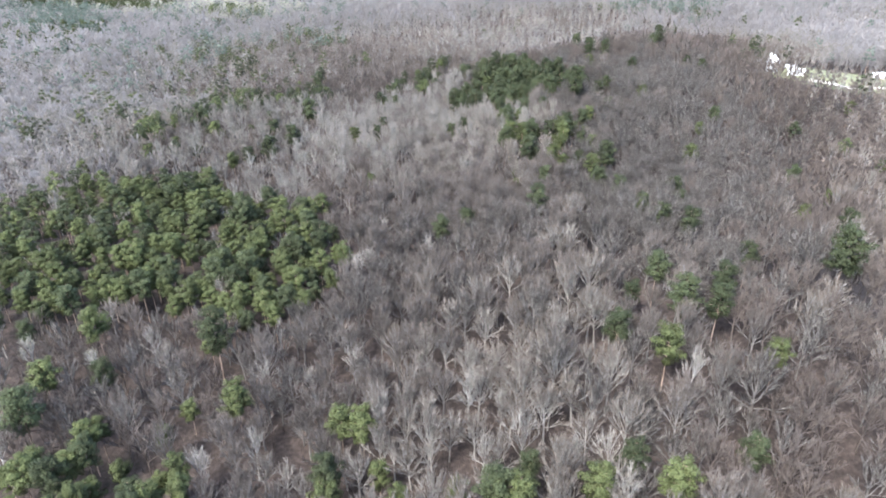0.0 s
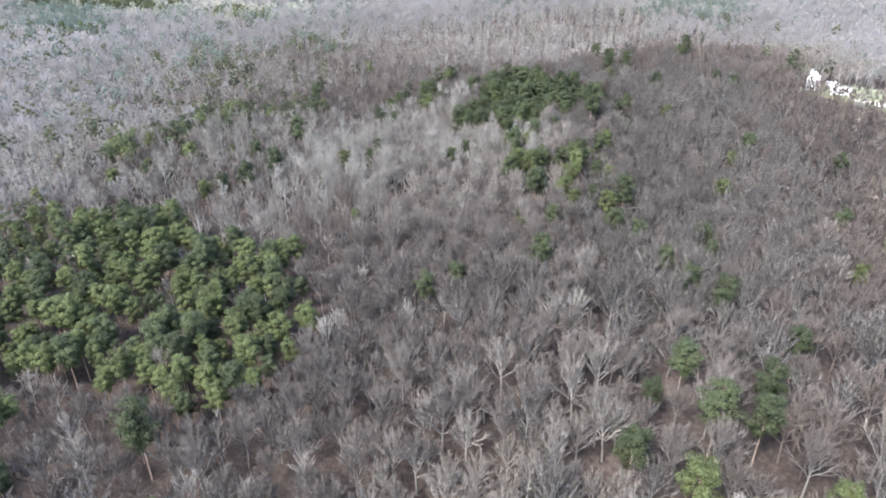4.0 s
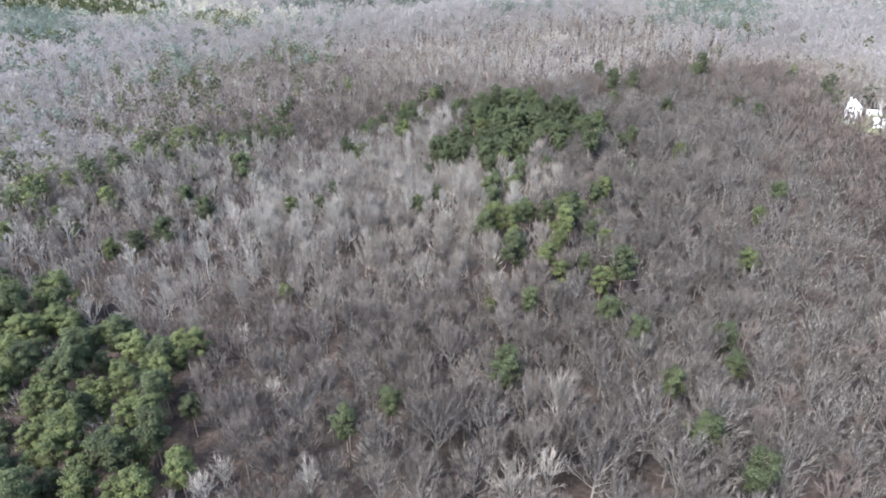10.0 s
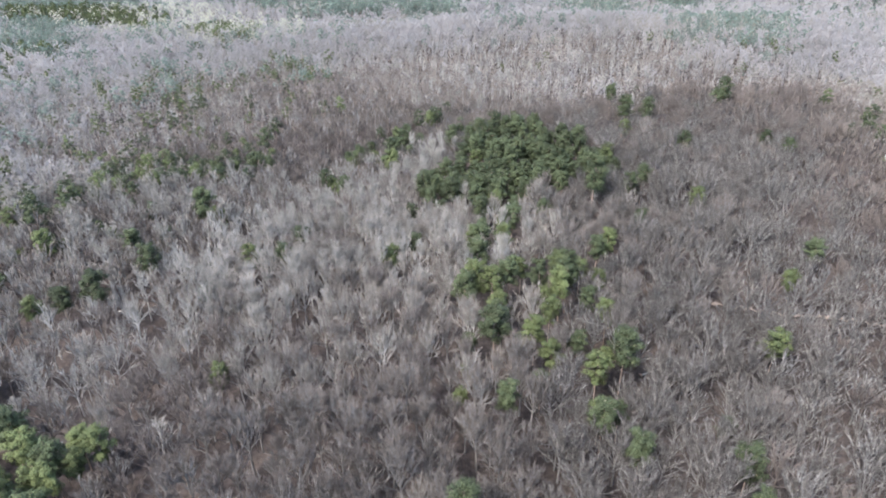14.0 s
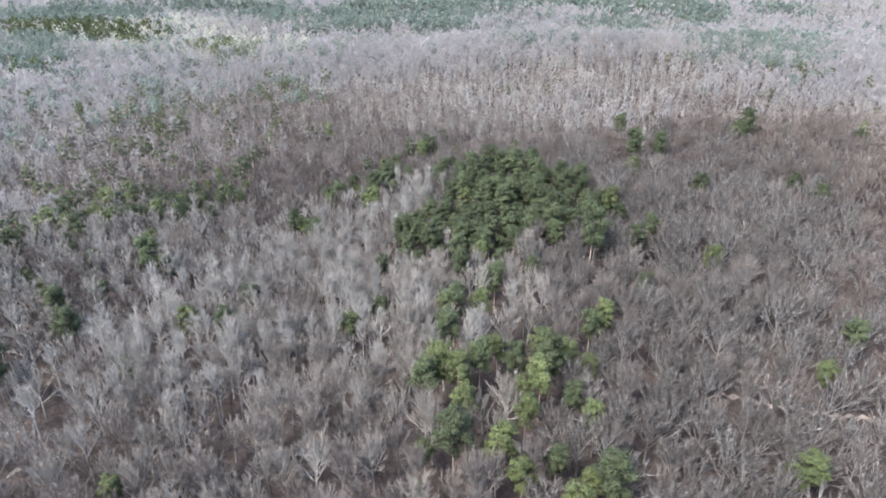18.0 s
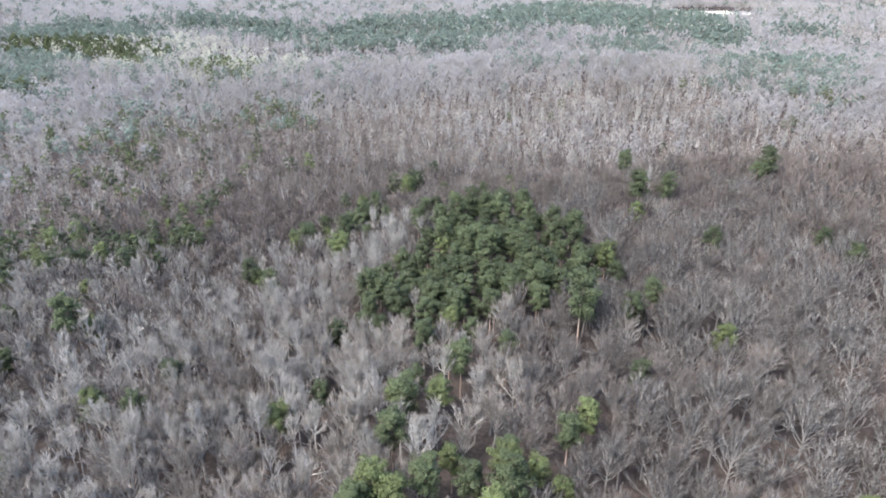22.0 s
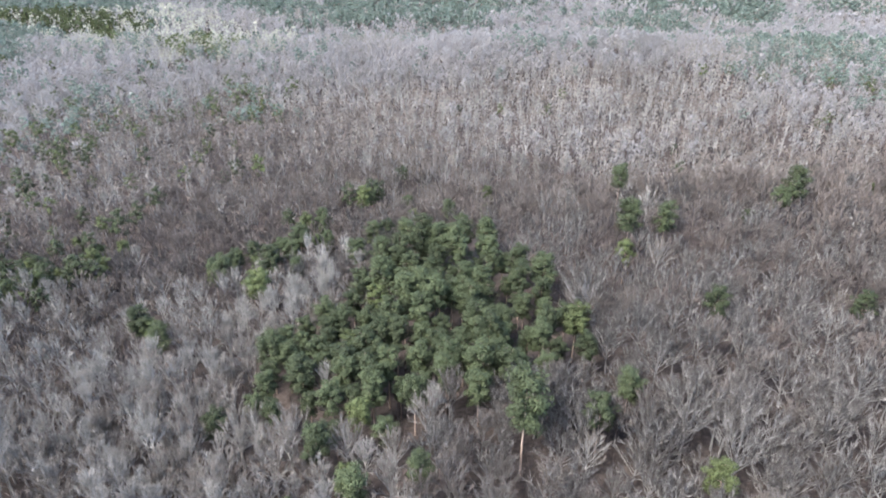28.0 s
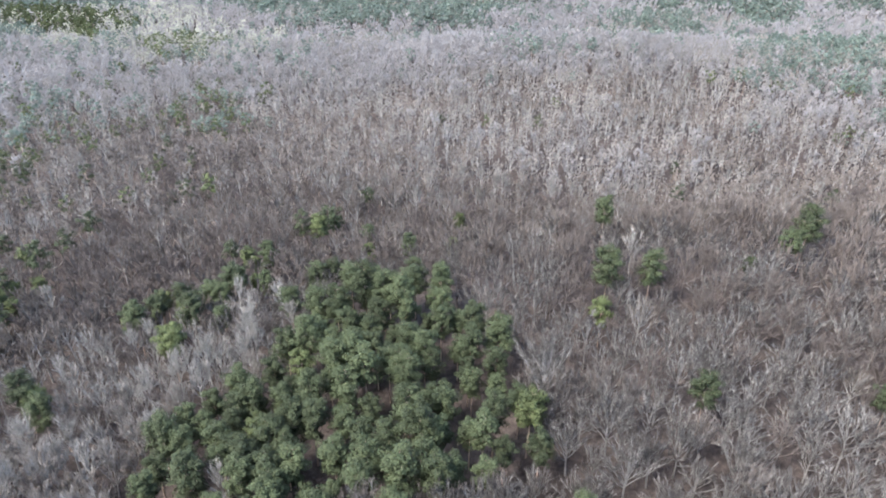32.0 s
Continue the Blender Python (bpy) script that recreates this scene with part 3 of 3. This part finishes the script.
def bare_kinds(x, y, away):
    """Which bare tree grows at a place: dark oaks and maples on the near hills, slim poplars on the low ground, and
    towards the far hills hickories and ever paler kinds, whose tones stand in for haze."""
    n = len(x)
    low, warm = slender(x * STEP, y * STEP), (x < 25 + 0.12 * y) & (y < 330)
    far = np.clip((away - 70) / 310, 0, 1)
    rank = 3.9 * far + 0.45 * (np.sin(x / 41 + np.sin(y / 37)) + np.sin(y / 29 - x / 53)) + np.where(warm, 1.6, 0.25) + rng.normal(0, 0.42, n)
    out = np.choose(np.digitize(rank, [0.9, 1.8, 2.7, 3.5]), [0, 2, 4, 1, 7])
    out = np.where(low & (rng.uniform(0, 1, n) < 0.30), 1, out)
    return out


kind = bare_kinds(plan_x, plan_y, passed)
young_share = np.where(plan_x < 0, np.where(plan_y < 230, 0.65, 0.4), np.where((plan_y > 270) & (plan_y < 360), 0.04, 0.4))
kind = np.where(is_pine, np.where(rng.uniform(0, 1, len(near_x)) < young_share, 5, 3), kind)
size = rng.uniform(0.74, 1.12, len(near_x)) * STEP
size[len(near_x) - len(lone) - len(marked):][:singles] *= rng.uniform(0.95, 1.3, singles)
size[len(near_x) - len(lone) - len(marked) + singles:len(near_x) - len(marked)] *= rng.uniform(0.95, 1.15, len(lone) - singles)
kind[-len(marked):] = [6] * len(PALE_TREES) + [0] * len(BROAD_OAKS)
size[-len(marked):] = np.r_[rng.uniform(0.75, 0.98, len(PALE_TREES)), rng.uniform(1.2, 1.45, len(BROAD_OAKS))] * STEP
turn = rng.uniform(0, 2 * np.pi, len(near_x))
near_z = lie(near_x, near_y) - 0.15
# the strip under and before the flight line, passed nearest
off_line = np.abs(plan_x - (0.34 * (plan_y - 75)))
nearest = (passed < 118) | (is_pine & (passed < 190))

KINDS = [
    ("oak_tree", "bare broad-crowned oak with grey limbs over leaf litter", "tree", "bare oaks of the wood", BARK, OAK_TWIG,
     [bare_tree(11 + k, h, w, b, 16, 5, 6, 7, 0.055) for k, (h, w, b) in enumerate([(12.0, 4.6, 0.28), (12.5, 4.1, 0.32), (11.5, 4.9, 0.24), (12, 3.9, 0.30), (13, 4.7, 0.30), (11, 4.2, 0.26)])]),
    ("poplar_tree", "tall bare poplar with a pale slender trunk", "tree", "bare poplars of the wood", PALE_BARK, POPLAR_TWIG,
     [bare_tree(31 + k, h, w, b, 11, 4, 5, 6, 0.045) for k, (h, w, b) in enumerate([(15, 2.0, 0.52), (16, 1.9, 0.58), (14, 2.2, 0.46), (15.5, 2.0, 0.54)])]),
    ("maple_tree", "slender bare maple with reddish-grey twigs", "tree", "bare maples of the wood", BARK, MAPLE_TWIG,
     [bare_tree(51 + k, h, w, b, 14, 5, 6, 7, 0.053) for k, (h, w, b) in enumerate([(13, 3.5, 0.34), (12, 3.3, 0.30), (13.5, 3.7, 0.36), (12.5, 3.3, 0.34)])]),
    ("pine_tree", "dark green pine with a rounded dense crown", "tree", "dark pines of the wood", PINE_BARK, NEEDLE,
     [pine(71 + k, h, w, 26, 3, 60, s) for k, (h, w, s) in enumerate([(14, 2.7, 0.27), (13, 2.5, 0.25), (14.5, 2.9, 0.28), (12, 2.3, 0.25), (13.5, 2.6, 0.27)])]),
    ("hickory_tree", "bare hickory with tan-grey upright branches", "tree", "bare hickories of the wood", PALE_BARK, HICKORY_TWIG,
     [bare_tree(91 + k, h, w, b, 14, 5, 6, 7, 0.053) for k, (h, w, b) in enumerate([(13, 3.7, 0.34), (13.5, 3.4, 0.36), (12.5, 4.0, 0.30), (13.5, 3.6, 0.34)])]),
    ("young_pine_tree", "yellow-green young pine among bare trees", "tree", "yellow-green pines of the wood", PINE_BARK, YOUNG_NEEDLE,
     [pine(81 + k, h, w, 24, 3, 60, s) for k, (h, w, s) in enumerate([(12.5, 2.5, 0.26), (11.5, 2.3, 0.25), (13, 2.6, 0.27), (10.5, 2.1, 0.25)])]),
    ("sycamore_tree", "white-limbed bare sycamore standing out of the woods", "tree", "white sycamores of the wood", WHITE_BARK, POPLAR_TWIG,
     [bare_tree(61 + k, h, w, b, 11, 5, 4, 5, 0.052) for k, (h, w, b) in enumerate([(13, 3.0, 0.34), (14, 2.7, 0.40), (12.5, 3.2, 0.32)])]),
    ("ash_tree", "bare tree with branches in the haze-paled twig tone", "tree", "bare ashes of the wood", PALE_BARK, HAZE_TWIG,
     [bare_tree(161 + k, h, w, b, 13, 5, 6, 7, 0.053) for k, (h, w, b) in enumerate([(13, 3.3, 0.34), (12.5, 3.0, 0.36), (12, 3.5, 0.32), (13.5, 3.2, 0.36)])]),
]
LIMIT = 300
rest = np.ones(len(near_x), bool)
for k, (name, label, category, group, bark, leaf, shapes) in enumerate(KINDS):
    parts = [(mesh_of("trunk", wood, bark), mesh_of("crown", crown, bark, leaf)) for wood, crown in shapes]
    some = np.flatnonzero((kind == k) & nearest)
    some = some[np.argsort(passed[some] + 0.3 * off_line[some] - 60 * (some >= len(near_x) - len(marked)))][:LIMIT]
    rest[some] = False
    for i in some:
        root = new(name)
        tagged(root, label, category, group)
        root.empty_display_size = 0.5
        s = float(size[i])
        root.matrix_basis = pose(float(near_x[i]), float(near_y[i]), float(near_z[i]), 0, 0, math.degrees(turn[i])) @ Matrix.Diagonal((s, s, s * float(rng.uniform(0.92, 1.1)), 1))
        trunk_mesh, crown_mesh = parts[int(rng.integers(len(parts)))]
        new("trunk", trunk_mesh).parent = root
        new("crown", crown_mesh).parent = root



def woods(name, label, shapes, bark, leaf, x, y, big):
    """All the trees of one kind at these places, joined into one mesh."""
    if not len(x):
        return
    which = rng.integers(0, len(shapes), len(x))
    z, turns = lie(x, y) - 0.15, rng.uniform(0, 2 * np.pi, len(x))
    places = np.stack([x, y, z], -1)
    mesh = mesh_of(name, join([strew(shape, places[which == k], big[which == k], turns[which == k]) for k, shape in enumerate(shapes) if (which == k).any()]), bark, leaf)
    return tagged(new(name, mesh), label, "woods", kind="stuff")


def pine_shape(*numbers):
    return join(pine(*numbers, sides=3))


def thin_tree(*numbers):
    return join(bare_tree(*numbers, sides=4, fine=False))


def full_tree(*numbers):
    return join(bare_tree(*numbers, sides=4))


CLOSE_SHAPES = [
    [full_tree(401 + k, 11.5 + 0.5 * k, 4.3 + 0.25 * k, 0.28, 12, 4, 5, 4, 0.086) for k in range(4)],
    [full_tree(411 + k, 14.0 + 0.6 * k, 2.0 + 0.1 * k, 0.50, 9, 4, 4, 3, 0.070) for k in range(4)],
    [full_tree(421 + k, 12.0 + 0.5 * k, 3.3 + 0.25 * k, 0.34, 11, 4, 5, 4, 0.080) for k in range(4)],
    [pine_shape(431 + k, 12.0 + 0.8 * k, 2.6, 18, 2, 40, 0.34) for k in range(4)],
]
MID_SHAPES = [
    [thin_tree(101 + k, 11.5 + 0.6 * k, 4.4 + 0.25 * k, 0.28, 11, 4, 13, 0, 0.19) for k in range(5)],
    [thin_tree(111 + k, 14.0 + 0.6 * k, 2.4 + 0.1 * k, 0.46, 9, 4, 11, 0, 0.165) for k in range(4)],
    [thin_tree(121 + k, 11.5 + 0.7 * k, 3.6 + 0.25 * k, 0.34, 10, 4, 12, 0, 0.18) for k in range(5)],
    [pine_shape(131 + k, 12.0 + 0.8 * k, 2.7, 14, 2, 22, 0.46) for k in range(4)],
]
FAR_SHAPES = [
    [far_tree(201 + k, 11.5 + 0.8 * k, 4.2 + 0.3 * k, 0.20, 13, 10, 0.40) for k in range(4)],
    [far_tree(211 + k, 13.0 + 0.8 * k, 2.8 + 0.2 * k, 0.42, 9, 10, 0.36) for k in range(4)],
    [far_tree(221 + k, 11.5 + 0.8 * k, 3.8 + 0.3 * k, 0.24, 12, 10, 0.38) for k in range(4)],
    [pine_shape(231 + k, 12.0 + 0.8 * k, 2.8, 9, 1, 26, 0.58) for k in range(4)],
]
DIM_SHAPES = [
    [far_tree(241 + k, 12.0 + 0.8 * k, 4.3 + 0.3 * k, 0.32, 8, 7, 0.72) for k in range(4)],
    [far_tree(251 + k, 12.5 + 0.8 * k, 3.4 + 0.2 * k, 0.38, 7, 7, 0.64) for k in range(4)],
    [far_tree(261 + k, 11.5 + 0.8 * k, 3.9 + 0.3 * k, 0.36, 8, 7, 0.68) for k in range(4)],
    [pine_shape(271 + k, 12.5 + 0.8 * k, 2.9, 9, 1, 18, 0.95) for k in range(4)],
]
# by kind: name, label, bark, twigs or needles, and which shape it takes
NAMES = [("oak_woods", "bare grey oak woods covering the rolling hills", BARK, OAK_TWIG, 0), ("poplar_woods", "pale bare poplars scattered through the woods", PALE_BARK, POPLAR_TWIG, 1),
         ("maple_woods", "reddish-grey bare maples scattered through the woods", MAPLE_TWIG, MAPLE_TWIG, 2), ("pine_woods", "dark green pines scattered through the bare woods", PINE_BARK, NEEDLE, 3),
         ("hickory_woods", "tan-grey bare hickories scattered through the woods", PALE_BARK, HICKORY_TWIG, 2), ("young_pine_woods", "yellow-green young pines among bare trees, on the far hillside standing for sunlit pines", PINE_BARK, YOUNG_NEEDLE, 3),
         ("sycamore_woods", "white-limbed sycamores, and far hillside trees whitened to stand for sunlight", WHITE_BARK, PALE_SUNLIT_TWIG, 1), ("ash_woods", "bare trees over the hills, paled to stand for haze", HAZE_TWIG, HAZE_TWIG, 0),
         ("blue_pine_woods", "pines on the far hills, toned soft blue-green to stand for haze", PINE_BARK, HAZE_NEEDLE, 3)]
# distant dark pines switch to the haze-coloured needles
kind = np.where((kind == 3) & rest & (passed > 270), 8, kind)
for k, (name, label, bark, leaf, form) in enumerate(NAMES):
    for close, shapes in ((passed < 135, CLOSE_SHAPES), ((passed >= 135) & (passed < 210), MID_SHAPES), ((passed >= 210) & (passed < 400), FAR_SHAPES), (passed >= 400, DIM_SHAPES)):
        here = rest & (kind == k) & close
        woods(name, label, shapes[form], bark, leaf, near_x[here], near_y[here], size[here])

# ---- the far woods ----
# SUNNY: the sunlit far hillside, its sun put into the tree colours
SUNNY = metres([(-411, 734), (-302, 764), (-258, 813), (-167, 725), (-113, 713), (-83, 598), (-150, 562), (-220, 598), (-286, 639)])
# pine stands coloured yellow-green as if the sun fell on them
SUNLIT_PINES = [STANDS[4][0], STANDS[6][0]]
for y0, y1, gap, grow, shapes in ((560, 660, 5.0, 1.0, FAR_SHAPES), (660, 860, 5.6, 1.1, DIM_SHAPES), (860, 1400, 8.0, 1.5, DIM_SHAPES), (1400, 2300, 16.0, 2.8, DIM_SHAPES)):
    fx, fy = scatter(-1500, 1500, y0, y1, gap)
    pines = rng.uniform(0, 1, len(fx)) < pine_share(fx, fy)
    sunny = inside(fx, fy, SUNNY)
    sunlit_pine = inside(fx, fy, SUNLIT_PINES[0]) | inside(fx, fy, SUNLIT_PINES[1])
    # far trees mostly take the palest tone, in place of haze
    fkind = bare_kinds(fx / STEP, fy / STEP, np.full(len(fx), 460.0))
    # whitened twigs here take the place of direct sun
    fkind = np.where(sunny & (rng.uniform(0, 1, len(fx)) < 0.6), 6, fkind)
    fkind = np.where(pines, np.where(sunlit_pine, 5, 8), fkind)
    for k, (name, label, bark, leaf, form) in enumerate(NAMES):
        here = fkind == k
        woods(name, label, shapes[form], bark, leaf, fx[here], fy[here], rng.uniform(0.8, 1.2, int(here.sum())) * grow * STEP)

# ---- undergrowth: saplings and brush between the trunks ----
ux, uy = scatter(-300, 420, 45, 380, 3.9)
woods("undergrowth", "brown leafless saplings and brush under the trees", [far_tree(301 + k, 4.0 + 1.5 * k, 1.5, 0.15, 5, 5, 0.06) for k in range(3)], BRUSH, BRUSH, ux, uy, rng.uniform(0.6, 1.5, len(ux)) * STEP)


# ---- the white house in its yard ----
def part(name, bm, mat, parent, label=""):
    """One mesh under a thing or a part."""
    mesh = bpy.data.meshes.new(name)
    bm.to_mesh(mesh)
    bm.free()
    mesh.materials.append(mat)
    ob = new(name, mesh)
    ob.parent = parent
    return tagged(ob, label) if label else ob


def block(x0, x1, y0, y1, z0, z1, bevel=0.02):
    bm = bmesh.new()
    bmesh.ops.create_cube(bm, size=1)
    for v in bm.verts:
        v.co = ((x0 + x1) / 2 + v.co.x * (x1 - x0), (y0 + y1) / 2 + v.co.y * (y1 - y0), (z0 + z1) / 2 + v.co.z * (z1 - z0))
    if bevel:
        bmesh.ops.bevel(bm, geom=bm.edges[:], offset=bevel, segments=1, affect="EDGES")
    return bm


def gabled(wide, deep, eave, ridge):
    """Walls with gables front and back, ridge along y."""
    bm = bmesh.new()
    outline = [(-wide / 2, 0), (wide / 2, 0), (wide / 2, eave), (0, ridge), (-wide / 2, eave)]
    front = bm.faces.new([bm.verts.new((x, -deep / 2, z)) for x, z in outline])
    made = bmesh.ops.extrude_face_region(bm, geom=[front])
    for v in made["geom"]:
        if isinstance(v, bmesh.types.BMVert):
            v.co.y += deep
    bmesh.ops.recalc_face_normals(bm, faces=bm.faces)
    return bm


def slope(wide, deep, eave, ridge, side, over=0.45, thick=0.18):
    """One slab of a gabled roof, laid just over the walls."""
    run, rise = wide / 2, ridge - eave
    ex, ez = run + over, eave - over * rise / run
    lift = 0.02
    bm = bmesh.new()
    ring = [(side * ex, ez + lift), (0, ridge + lift), (0, ridge + lift + thick), (side * ex, ez + lift + thick)]
    front = bm.faces.new([bm.verts.new((x, -deep / 2 - over, z)) for x, z in ring])
    made = bmesh.ops.extrude_face_region(bm, geom=[front])
    for v in made["geom"]:
        if isinstance(v, bmesh.types.BMVert):
            v.co.y += deep + 2 * over
    bmesh.ops.recalc_face_normals(bm, faces=bm.faces)
    return bm


def window_at(parent, x, y, z, wide=0.9, high=1.4, face="y"):
    w = new("window", None)
    bm = block(-wide / 2 - 0.09, wide / 2 + 0.09, -0.06, 0.0, -high / 2 - 0.09, high / 2 + 0.09, 0)
    mesh = bpy.data.meshes.new("window")
    bm.to_mesh(mesh)
    bm.free()
    mesh.materials.append(SIDING)
    bpy.data.objects.remove(w)
    w = new("window", mesh)
    w.parent = parent
    w.matrix_basis = pose(x, y, z, 0, 0, 0 if face == "y" else -90)
    part("pane", block(-wide / 2, wide / 2, -0.075, -0.062, -high / 2, high / 2, 0), GLASS, w, "dark glass pane")
    part("sill", block(-wide / 2 - 0.15, wide / 2 + 0.15, -0.14, -0.06, -high / 2 - 0.16, -high / 2 - 0.095, 0), SIDING, w)


house_x, house_y = 172.5 * STEP, 303.0 * STEP
house_z = float(lie(house_x, house_y)) - 0.1
house = tagged(new("house"), "white two-storey gabled farmhouse on a lawn", "house")
house.matrix_basis = pose(house_x, house_y, house_z, 0, 0, -28)
part("wall", gabled(7.0, 9.0, 5.8, 9.2), SIDING, house, "white clapboard walls")
for side in (-1, 1):
    part("roof", slope(7.0, 9.0, 5.8, 9.2, side), WHITE_METAL, house, "pale metal roof slope")
part("chimney", block(-2.6, -1.7, 1.0, 1.9, 6.5, 10.6), SIDING, house, "white chimney")
part("porch", block(-3.6, 3.6, -6.9, -4.55, 0.0, 0.4), STONE, house)
part("porch_roof", block(-3.8, 3.8, -7.1, -4.55, 2.7, 2.9), WHITE_METAL, house)
for x in (-3.3, -1.1, 1.1, 3.3):
    part("post", block(x - 0.09, x + 0.09, -6.7, -6.52, 0.4, 2.7), SIDING, house)
part("door", block(-0.5, 0.5, -4.57, -4.5, 0.4, 2.45), GLASS, house, "dark front door")
for x in (-2.2, 2.2):
    for z in (1.7, 4.5):
        window_at(house, x, -4.5, z)
window_at(house, 0, -4.5, 4.5)
window_at(house, 0, -4.5, 7.2, 0.7, 1.0)
for y in (-2.5, 0.8):
    for z in (1.7, 4.5):
        window_at(house, -3.5, y, z, face="x")


def barn(name, label, x, y, turn, wide, deep, eave, ridge, roofing, walls):
    z = min(float(lie(x + a, y + c)) for a in (-wide / 3, wide / 3) for c in (-deep / 3, deep / 3)) - 0.05
    root = tagged(new(name), label, "shed")
    root.matrix_basis = pose(x, y, z, 0, 0, turn)
    part("wall", gabled(wide, deep, eave, ridge), walls, root)
    for side in (-1, 1):
        part("roof", slope(wide, deep, eave, ridge, side, 0.35, 0.1), roofing, root, "bright metal roof slope" if roofing is WHITE_METAL else "grey roof slope")
    part("door", block(-1.1, 1.1, -deep / 2 - 0.06, -deep / 2 - 0.01, 0.05, 2.2), GLASS, root, "dark opening door")
    return root


barn("shed", "long low shed with a bright white metal roof beside the lawn", 177.5 * STEP, 291.0 * STEP, 62, 5.5, 9.5, 2.6, 4.2, WHITE_METAL, SIDING)
barn("garage", "small grey-roofed garage behind the white house", 189.0 * STEP, 316.0 * STEP, 70, 4.5, 6.5, 2.5, 3.9, SHINGLE, SIDING)
barn("outbuilding", "pale-roofed outbuilding at the far edge of the lawn", 231.0 * STEP, 310.0 * STEP, 80, 4.5, 7.0, 2.5, 3.8, WHITE_METAL, SIDING)
drive = metres([(180, 284), (196, 280), (214, 285), (236, 290)])
patch("driveway", [(x, y - 1.7) for x, y in drive] + [(x, y + 1.7) for x, y in drive[::-1]], GRAVEL, 0.2, "pale gravel driveway across the lawn", "driveway", 1.2)


# ---- fallen trunks ----
def fallen_log(x, y, turn, long, thick, seed):
    """A tree blown down: the stem with its torn root plate and snapped limbs."""
    r = np.random.default_rng(seed)
    root = tagged(new("fallen_tree"), "pale fallen tree trunk lying on leaf litter", "fallen tree")
    zs = [float(lie(x + s * math.cos(radians(turn)) * long, y + s * math.sin(radians(turn)) * long)) for s in (0.0, 1.0)]
    root.matrix_basis = pose(x, y, zs[0] + thick * 0.8, 0, -math.degrees(math.atan2(zs[1] - zs[0], long)), turn)
    s = np.linspace(0, 1, 6)
    stem = np.c_[s * long, 0.15 * np.sin(s * 5), 0 * s]
    new("trunk", mesh_of("trunk", tube(stem, thick * (1 - 0.7 * s), 6), WHITE_BARK)).parent = root
    for k in range(5):
        base = np.array([long * r.uniform(0.45, 0.95), 0, 0])
        tip = base + np.array([r.uniform(0.6, 1.6), r.choice([-1, 1]) * r.uniform(0.8, 2.2), r.uniform(0.2, 1.4)])
        new("limb", mesh_of("limb", tube([base, (base + tip) / 2 + (0, 0, 0.15), tip], [thick * 0.35, thick * 0.22, thick * 0.08], 4), WHITE_BARK)).parent = root
    plate = [tube([(0, 0, 0), (-0.35 * r.uniform(0.6, 1.2), 1.1 * thick * 3 * math.cos(a), 1.1 * thick * 3 * math.sin(a))], [thick * 0.5, 0.04], 4) for a in np.arange(9) * 0.7]
    new("root_plate", mesh_of("root_plate", join(plate), PINE_BARK)).parent = root


for k, (x, y, turn, long, thick) in enumerate([(70, 206, 28, 13, 0.28), (68, 210, 12, 11, 0.24), (66, 221, 150, 10, 0.22), (19, 240, 20, 11, 0.24), (108, 225, 200, 10, 0.22)]):
    fallen_log(x * STEP, y * STEP, turn, long, thick, 400 + k)
